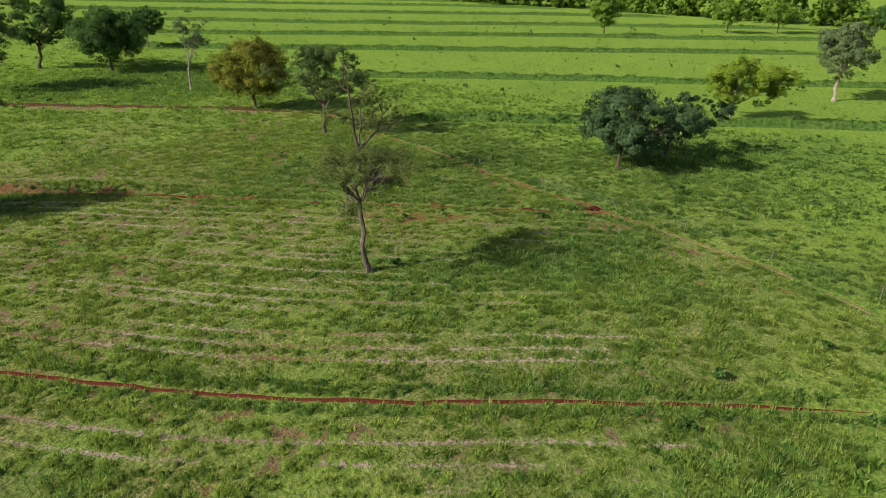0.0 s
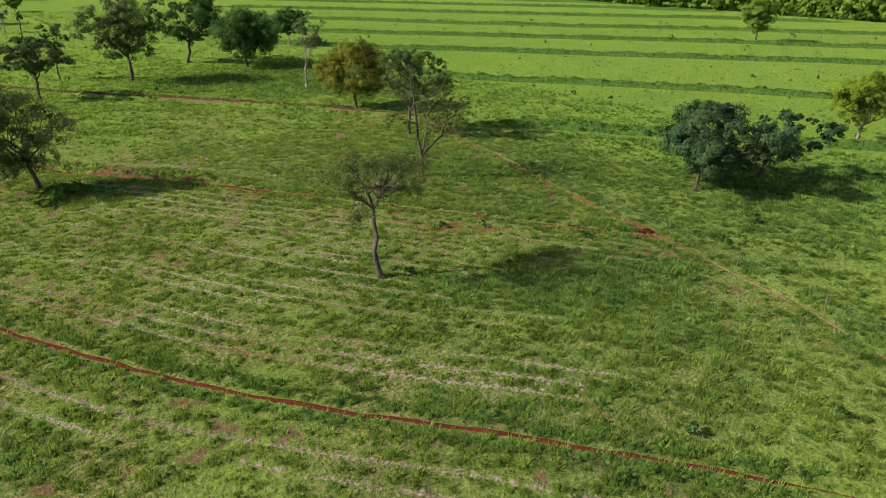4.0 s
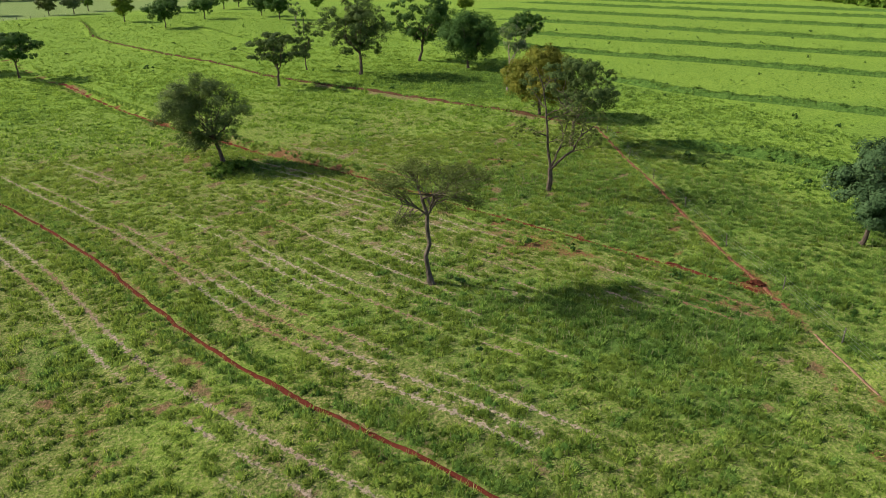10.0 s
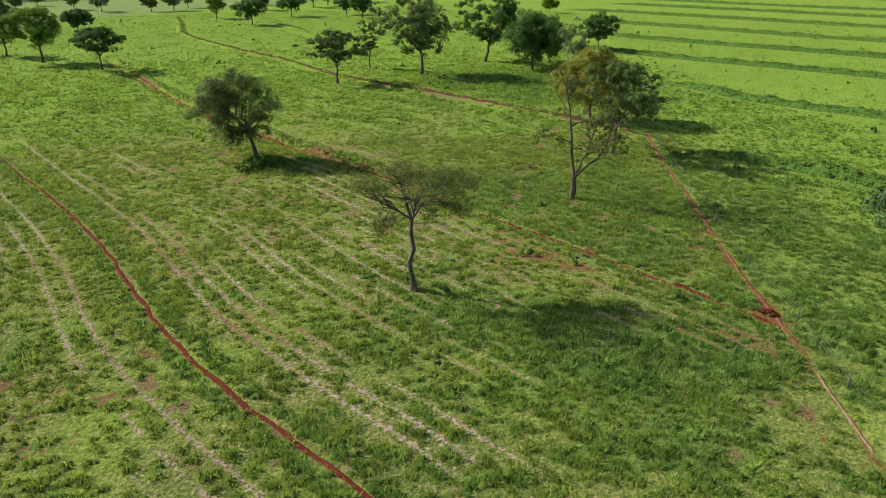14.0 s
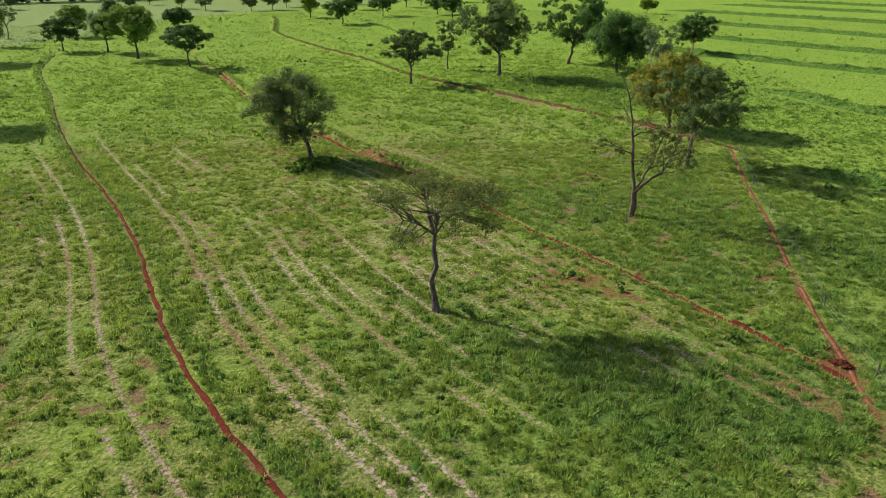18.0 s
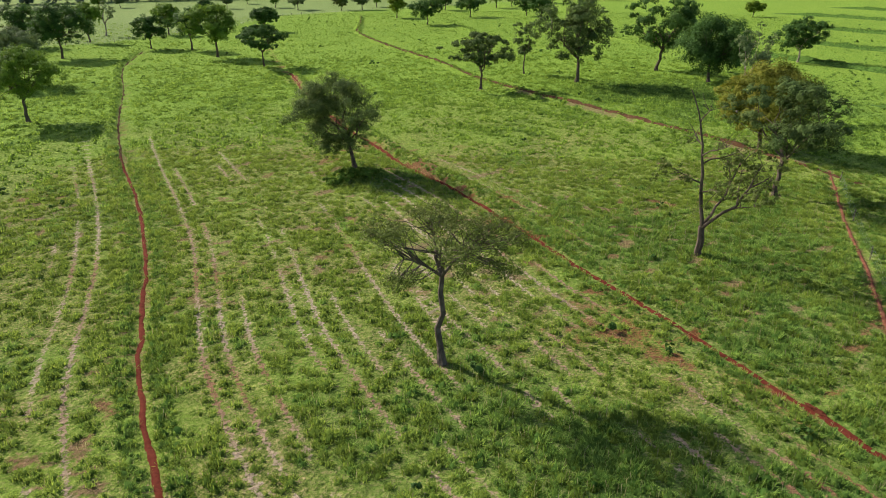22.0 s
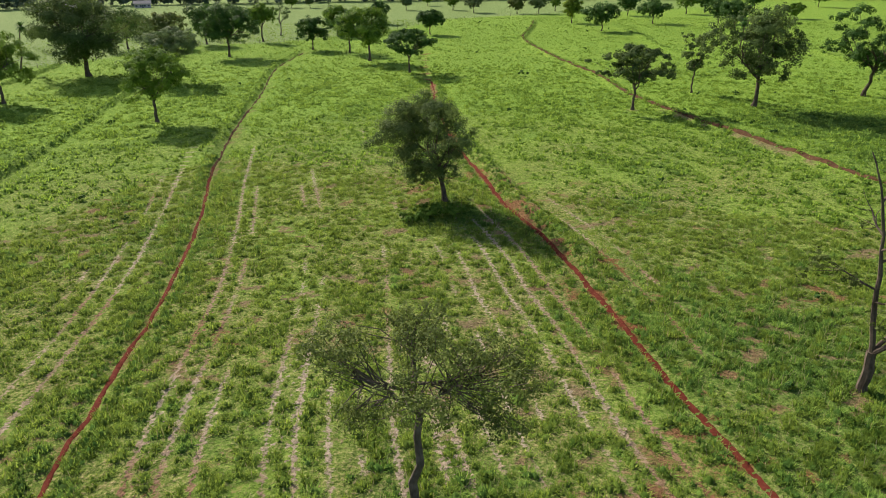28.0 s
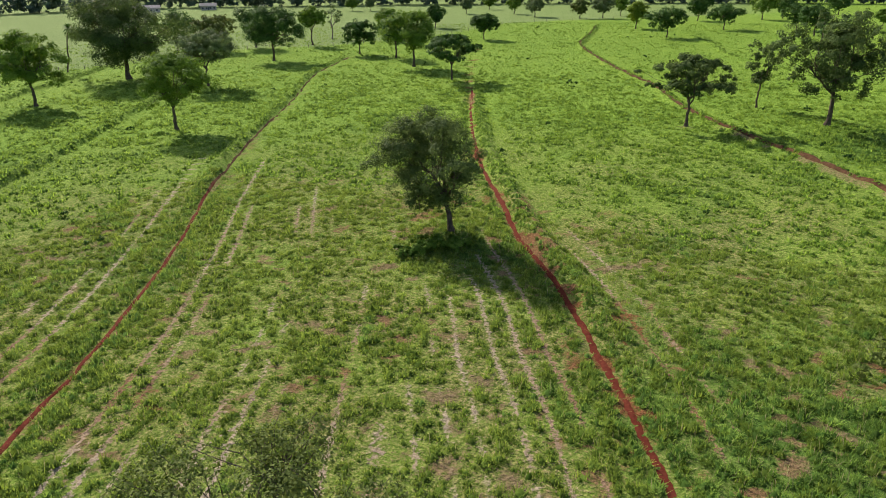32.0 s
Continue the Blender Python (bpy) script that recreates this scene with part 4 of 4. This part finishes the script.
tree(243, 78, 17.0, 3.2, 8.6, "full green tree alone in the far pasture", LEAF_MID, BARK, 16, 24, 5500, 0.46, 0.85, fill=1.2)
tree(138, -24.2, 18.6, 6.0, 8.0, "tall tree with brownish crown and pale trunk", LEAF_GREY, BARK_PALE, 17, 26, 8500, 0.35, 0.8, fill=1.2)
tree(-70, 158, 12.4, 5.6, 7.9, "umbrella-shaped dark green tree by the trail", LEAF_DARK, BARK, 18, 34, 9000, 0.30, 0.42, fill=1.0)
tree(-92, 176, 17.6, 4.2, 7.6, "tall full green tree by the terrace", LEAF_MID, BARK, 19, 30, 9500, 0.36, 0.85, fill=1.25)
tree(-109, 194, 14.8, 3.2, 6.6, "dark rounded tree behind a taller one", LEAF_DARK, BARK, 20, 22, 6500, 0.36, 0.85, fill=1.25)
tree(-125.5, 196.5, 11.6, 3.0, 6.2, "neat dome-shaped green tree at the end of the bank", LEAF_DARK, BARK, 21, 24, 6500, 0.34, 0.75, fill=1.3)
tree(-91, 79.8, 14.8, 5.8, 6.6, "light green tree with tall bare trunk", LEAF_MID, BARK, 22, 34, 10500, 0.26, 0.6, (0.2, 0.1), extra=((-5.2, -1.4, 4.0, 1.5), (-4.2, -0.6, 4.4, 1.2)), fill=1.2)
tree(-142.5, 170.5, 17.8, 3.6, 9.4, "large full dark tree", LEAF_DARK, BARK, 23, 32, 10000, 0.38, 0.75, fill=1.25)
tree(-139.3, 84, 16.6, 4.0, 8.4, "olive-green tree with leaning trunk", LEAF_MID, BARK, 24, 28, 10500, 0.34, 0.7, (-1.5, 0.5), fill=1.15)
tree(-153, 121, 23.0, 2.6, 14.5, "huge spreading dark tree with several stems", LEAF_DEEP, BARK, 25, 46, 20000, 0.38, 0.65, (-1, 0), 9, 0.7, fill=1.25)
tree(-123.5, 121.5, 14.6, 6.4, 8.6, "wide grey-green tree with flat layers", LEAF_GREY, BARK, 26, 28, 9500, 0.32, 0.6, fill=1.3)
# slim stems with a tuft on top
def shrub(x, y, wide, high, label, seed):
    """A low leafy bush: thin stems from one root and a loose foliage mass."""
    rng = np.random.default_rng(seed)
    root = tagged(new("shrub"), label, "shrub")
    root.location = (x, y, height(x, y) - 0.04)
    tips = []
    for k in range(9):
        a = k * 2.4 + rng.uniform(-0.4, 0.4)
        out = wide * rng.uniform(0.25, 0.85)
        tip = np.array([out * np.cos(a), out * np.sin(a), high * rng.uniform(0.40, 0.75)])
        part("stem", *tube(bent((0, 0, 0), tip, rng, 0.12, 5), np.linspace(0.035, 0.012, 5), 5, seed), BARK, root)
        tips.append(tip)
    verts, loops, tint = leaf_cloud(tips, [high * 0.55] * len(tips), 2600, 0.17, rng, 0.8, 8)
    foliage = new("foliage", quick_mesh("foliage", verts, loops, 3, LEAF_MID, tint))
    foliage.parent = root


shrub(-18.9, 47.6, 2.0, 1.5, "low bright green bush below the round tree", 61)
shrub(-16.2, 49.4, 1.5, 1.2, "small leafy bush in the shade of the round tree", 62)
shrub(-20.6, 45.2, 1.3, 0.9, "low bright green bush in tall grass", 63)


def palm(x, y, high, label, seed, lean=(0.15, 0.1)):
    """A straight bare pole with a ring of arching fronds."""
    rng = np.random.default_rng(seed)
    root = tagged(new("palm"), label, "palm", group="palms")
    root.location = (x, y, height(x, y) - 0.05)
    path = bent((0, 0, 0), (lean[0], lean[1], high - 1.6), rng, 0.008, 7)
    part("trunk", *tube(path, np.linspace(0.24, 0.15, 7), 8, seed), BARK, root)
    for k in range(34):
        a, lift = rng.uniform(0, 2 * np.pi), rng.uniform(-1.1, 1.4)
        out = np.array([np.cos(a) * np.cos(lift), np.sin(a) * np.cos(lift), np.sin(lift)])
        side = np.array([-np.sin(a), np.cos(a), 0])
        spine = [path[-1] + out * s * 2.0 - np.array([0, 0, 0.55 * s * s]) for s in np.linspace(0, 1, 6)]
        v, f = [], []
        for s, p in zip(np.linspace(0, 1, 6), spine):
            w = 0.42 * (0.25 + 1.5 * s * (1 - s) + 0.25 * (1 - s))
            v += [p + side * w - np.array([0, 0, 0.18 * w]), p, p - side * w - np.array([0, 0, 0.18 * w])]
        for i in range(5):
            f += [(3 * i, 3 * i + 1, 3 * i + 4, 3 * i + 3), (3 * i + 1, 3 * i + 2, 3 * i + 5, 3 * i + 4)]
        part("frond", v, f, LEAF_DARK, root, tint=rng.uniform(0.2, 0.8, len(v)))


palm(-183.3, 124, 14.4, "slim leaning palm with a dense round head", 27, (2.7, 1.3))
palm(19.5, 245.5, 11.2, "slim straight palm in the far pasture", 28)
tree(-166, 237, 15.0, 6.0, 4.0, "thin bare tree near the far fence", LEAF_GREY, BARK_PALE, 29, 9, 595, 0.39, 0.8, (1, 0), 5)
tree(21, 284, 11.5, 5.0, 3.4, "thin pale tree with few leaves", LEAF_GREY, BARK_PALE, 30, 9, 680, 0.39, 0.8)


def farther(x, y, high, spread, leaf, label, seed, clear=0.22):
    root = tree(x, y, high, high * clear, spread, label, leaf, BARK, seed, 26, 2900, 0.55, 0.80, (0, 0), 4, fill=1.3)
    tagged(root, label, "tree", group="trees of the far fields")


farther(-193, 177, 15.0, 8.0, LEAF_DARK, "dark round tree near the far fence", 41)
farther(-180, 183, 14.0, 7.0, LEAF_OLIVE, "olive tree near the far fence", 42)
farther(-175, 199, 16.0, 7.5, LEAF_DARK, "tall dark tree by the far fence", 43)
farther(-160, 215, 15.0, 6.2, LEAF_MID, "green tree with a dark head by the far fence", 44, 0.45)
farther(-143, 246, 13.6, 6.0, LEAF_MID, "green tree past the far fence", 45)
farther(-151, 304, 11.5, 5.0, LEAF_DARK, "small dark tree in the far field", 46)
farther(-106, 262, 11.3, 6.4, LEAF_DARK, "dark dome-shaped tree by the far track", 47)
farther(-38, 300, 13.0, 8.2, LEAF_DARK, "broad dark tree past the terrace bank", 48)
farther(-59, 337, 13.0, 5.6, LEAF_LIME, "lime-green tree past the terrace bank", 49)
farther(-20, 346, 12.0, 8.0, LEAF_DARK, "broad dark tree in the far pasture", 50)
farther(-39, 398, 12.5, 6.5, LEAF_DARK, "dark tree in the far pasture", 51)
farther(-8, 418, 13.5, 7.0, LEAF_MID, "green tree in the far pasture", 52)
farther(10.5, 355, 12.0, 6.4, LEAF_DARK, "dark tree in the far pasture", 53)
farther(18, 331, 13.4, 7.4, LEAF_DARK, "large dark tree in the far pasture", 54)
farther(48, 399, 8.5, 5.0, LEAF_MID, "small green tree in the far pasture", 55)
farther(131, 354, 8.5, 4.5, LEAF_LIME, "small pale green tree in the terraced field", 56)
farther(2, 433, 12.0, 6.5, LEAF_DARK, "dark tree in the far pasture", 57)
farther(-182, 407, 9.5, 4.4, LEAF_GREY, "small pale tree in the far field", 58)
farther(-187, 456, 9.5, 4.6, LEAF_MID, "small green tree in the far field", 59)
farther(-153, 417, 11.0, 5.2, LEAF_MID, "green tree in the far field", 60)
farther(-132, 397, 11.5, 6.5, LEAF_GREY, "pale spreading tree in the far field", 61)
farther(-103, 393, 10.5, 5.0, LEAF_OLIVE, "olive tree in the far field", 62)
farther(-91, 398, 12.0, 6.2, LEAF_GREY, "pale tree in the far field", 63)
farther(-87, 425, 11.5, 5.0, LEAF_MID, "green tree in the far field", 64)
farther(-270, 407, 9.0, 4.5, LEAF_MID, "small green tree in the far field", 65)
farther(-258, 412, 9.0, 4.2, LEAF_GREY, "small pale tree in the far field", 66)
farther(295, 40, 14.0, 9.0, LEAF_MID, "broad green tree before the woods", 67)
farther(312, 22, 14.0, 9.0, LEAF_MID, "broad green tree before the woods", 68)
farther(322, -22, 16.5, 9.0, LEAF_DARK, "dark tree before the woods", 69)
farther(160, -50, 15.0, 8.0, LEAF_DARK, "dark tree in the terraced field", 70)
farther(-44, 452, 12.0, 7.0, LEAF_DARK, "dark tree in the far pasture", 71)
farther(30, 470, 12.0, 7.0, LEAF_DARK, "dark tree in the far pasture", 72)
farther(70, 505, 12.0, 7.0, LEAF_MID, "green tree in the far pasture", 73)


# ---------- far woods ----------
# leaf defaults to the lighter LEAF_MID, a brightening put in for distance haze
def woods(name, line, rows, gap, seed, label, high=13.0, leaf=LEAF_MID):
    rng = np.random.default_rng(seed)
    cs, rs = [], []
    seg = np.hypot(*np.diff(line, axis=0).T)
    cum = np.r_[0, np.cumsum(seg)]
    for row in range(rows):
        for s in np.arange(0, cum[-1], gap):
            s += rng.uniform(-0.4, 0.4) * gap
            px, py = np.interp(s, cum, line[:, 0]), np.interp(s, cum, line[:, 1])
            i = min(max(np.searchsorted(cum, s) - 1, 0), len(seg) - 1)
            d = (line[i + 1] - line[i]) / seg[i]
            off = row * gap * 0.9 + rng.uniform(-0.4, 0.4) * gap
            c = np.array([px + d[1] * off, py - d[0] * off])
            tall = high * rng.uniform(0.75, 1.25)
            for k in range(5):
                r = tall * rng.uniform(0.20, 0.32)
                cs.append((c[0] + rng.normal(0, gap * 0.45), c[1] + rng.normal(0, gap * 0.45), tall * (0.16 + 0.17 * k) + rng.normal(0, 0.8)))
                rs.append(r)
    verts, loops, tint = leaf_cloud(cs, rs, len(cs) * 55, 1.6, rng, 0.85, 6, 0.0)
    me = quick_mesh(name, verts, loops, 3, leaf, tint)
    return tagged(new(name, me), label, "woods", kind="stuff")


woods("far_woods", smooth([(360, -60), (372, -15), (386, 75), (400, 172), (394, 232), (410, 300), (440, 420), (420, 560)], 20.0), 3, 8.0, 5, "dense dark woodland at the edge of the pasture")
# this tree line's blue-grey leaf colour stands in for haze
woods("field_woods", smooth([(-520, 190), (-490, 290), (-450, 375), (-405, 415), (-350, 450), (-270, 500), (-150, 560), (0, 610), (200, 630), (420, 580)], 20.0), 2, 8.0, 6, "line of dark trees beyond the far field", 15.0, LEAF_HAZED)


# ---------- fences ----------
def fence(name, places, post_high, thick, strands, label, lean_seed):
    rng = np.random.default_rng(lean_seed)
    root = tagged(new(name), label, "fence")
    tops = []
    for px, py in places:
        z = height(px, py)
        tilt = rng.normal(0, 0.03, 2)
        path = [(px + tilt[0] * s, py + tilt[1] * s, z - 0.2 + s) for s in np.linspace(0, post_high + 0.2, 4)]
        part("post", *tube(path, [thick, thick * 0.95, thick * 0.92, thick * 0.85], 7, int(px * 7) % 97), WOOD, root)
        tops.append((px, py, z))
    for k in range(strands):
        lift = post_high * (0.25 + 0.70 * k / max(1, strands - 1))
        v, f = [], []
        for a, b in zip(tops, tops[1:]):
            path = [np.array(a) + (np.array(b) - np.array(a)) * s + np.array([0, 0, lift - 0.12 * s * (1 - s)]) for s in np.linspace(0, 1, 5)]
            v2, f2 = tube(path, [0.006] * 5, 3)
            f += [tuple(q + len(v) for q in face) for face in f2]
            v += v2
        part("wire", v, f, WIRE, root)
    return root


fence("wire_fence", [(51.6, 52.5), (46.8, 36.8), (43.3, 24.6), (39.8, 12.0), (36.1, -0.9), (33.8, -12.3), (30.9, -22.4), (27.9, -32.6), (24.9, -43.0)],
      1.55, 0.062, 4, "wire fence on weathered wooden posts beside the trail", 3)
fence("field_fence", [tuple(q) for q in FAR_FENCE[2:-4]], 1.4, 0.10, 3, "wire fence on wooden posts along the far field", 4)


# ---------- farm buildings ----------
def box(x0, x1, y0, y1, z0, z1):
    v = [(x, y, z) for z in (z0, z1) for x, y in ((x0, y0), (x1, y0), (x1, y1), (x0, y1))]
    return v, [(0, 3, 2, 1), (4, 5, 6, 7), (0, 1, 5, 4), (1, 2, 6, 5), (2, 3, 7, 6), (3, 0, 4, 7)]


def farm_house(x, y, turn, long, deep, high, roof_mat, label, windows):
    root = tagged(new("farm_house"), label, "house")
    root.matrix_world = pose(x, y, height(x, y), 0, 0, turn)
    part("wall", *box(-long / 2, long / 2, -deep / 2, deep / 2, -0.3, high), WALL, root)
    e, r = 0.6, deep * 0.28
    v = [(sx * (long / 2 + e), sy * (deep / 2 + e), high + 0.02) for sx in (-1, 1) for sy in (-1, 1)] + [(sx * (long / 2 + e), 0, high + r) for sx in (-1, 1)]
    v += [(a, b, c + 0.15) for a, b, c in v]
    f = [(0, 2, 5, 4), (1, 4, 5, 3), (6, 10, 11, 8), (7, 9, 11, 10), (0, 6, 8, 2), (1, 3, 9, 7), (0, 4, 10, 6), (4, 1, 7, 10), (2, 8, 11, 5), (5, 11, 9, 3)]
    part("roof", v, f, roof_mat, root)
    part("door", *box(-0.5, 0.5, -deep / 2 - 0.06, -deep / 2 - 0.004, 0, 2.1), DOOR, root)
    for k in range(windows):
        wx = -long / 2 + (k + 0.5) * long / windows
        if abs(wx) < 1.2:
            wx += 1.6
        win = part("window", *box(wx - 0.65, wx + 0.65, -deep / 2 - 0.05, -deep / 2 - 0.004, 0.95, 2.0), DOOR, root)
        part("pane", *box(wx - 0.55, wx + 0.55, -deep / 2 - 0.07, -deep / 2 - 0.055, 1.05, 1.9), GLASS, win)
    return root


farm_house(-381, 384, 44, 11, 7, 2.8, ROOF, "white farm house with pale sheet roof among trees", 4)
farm_house(-404, 346, 50, 20, 7, 2.6, ROOF, "long low shed with pale sheet roof", 5)
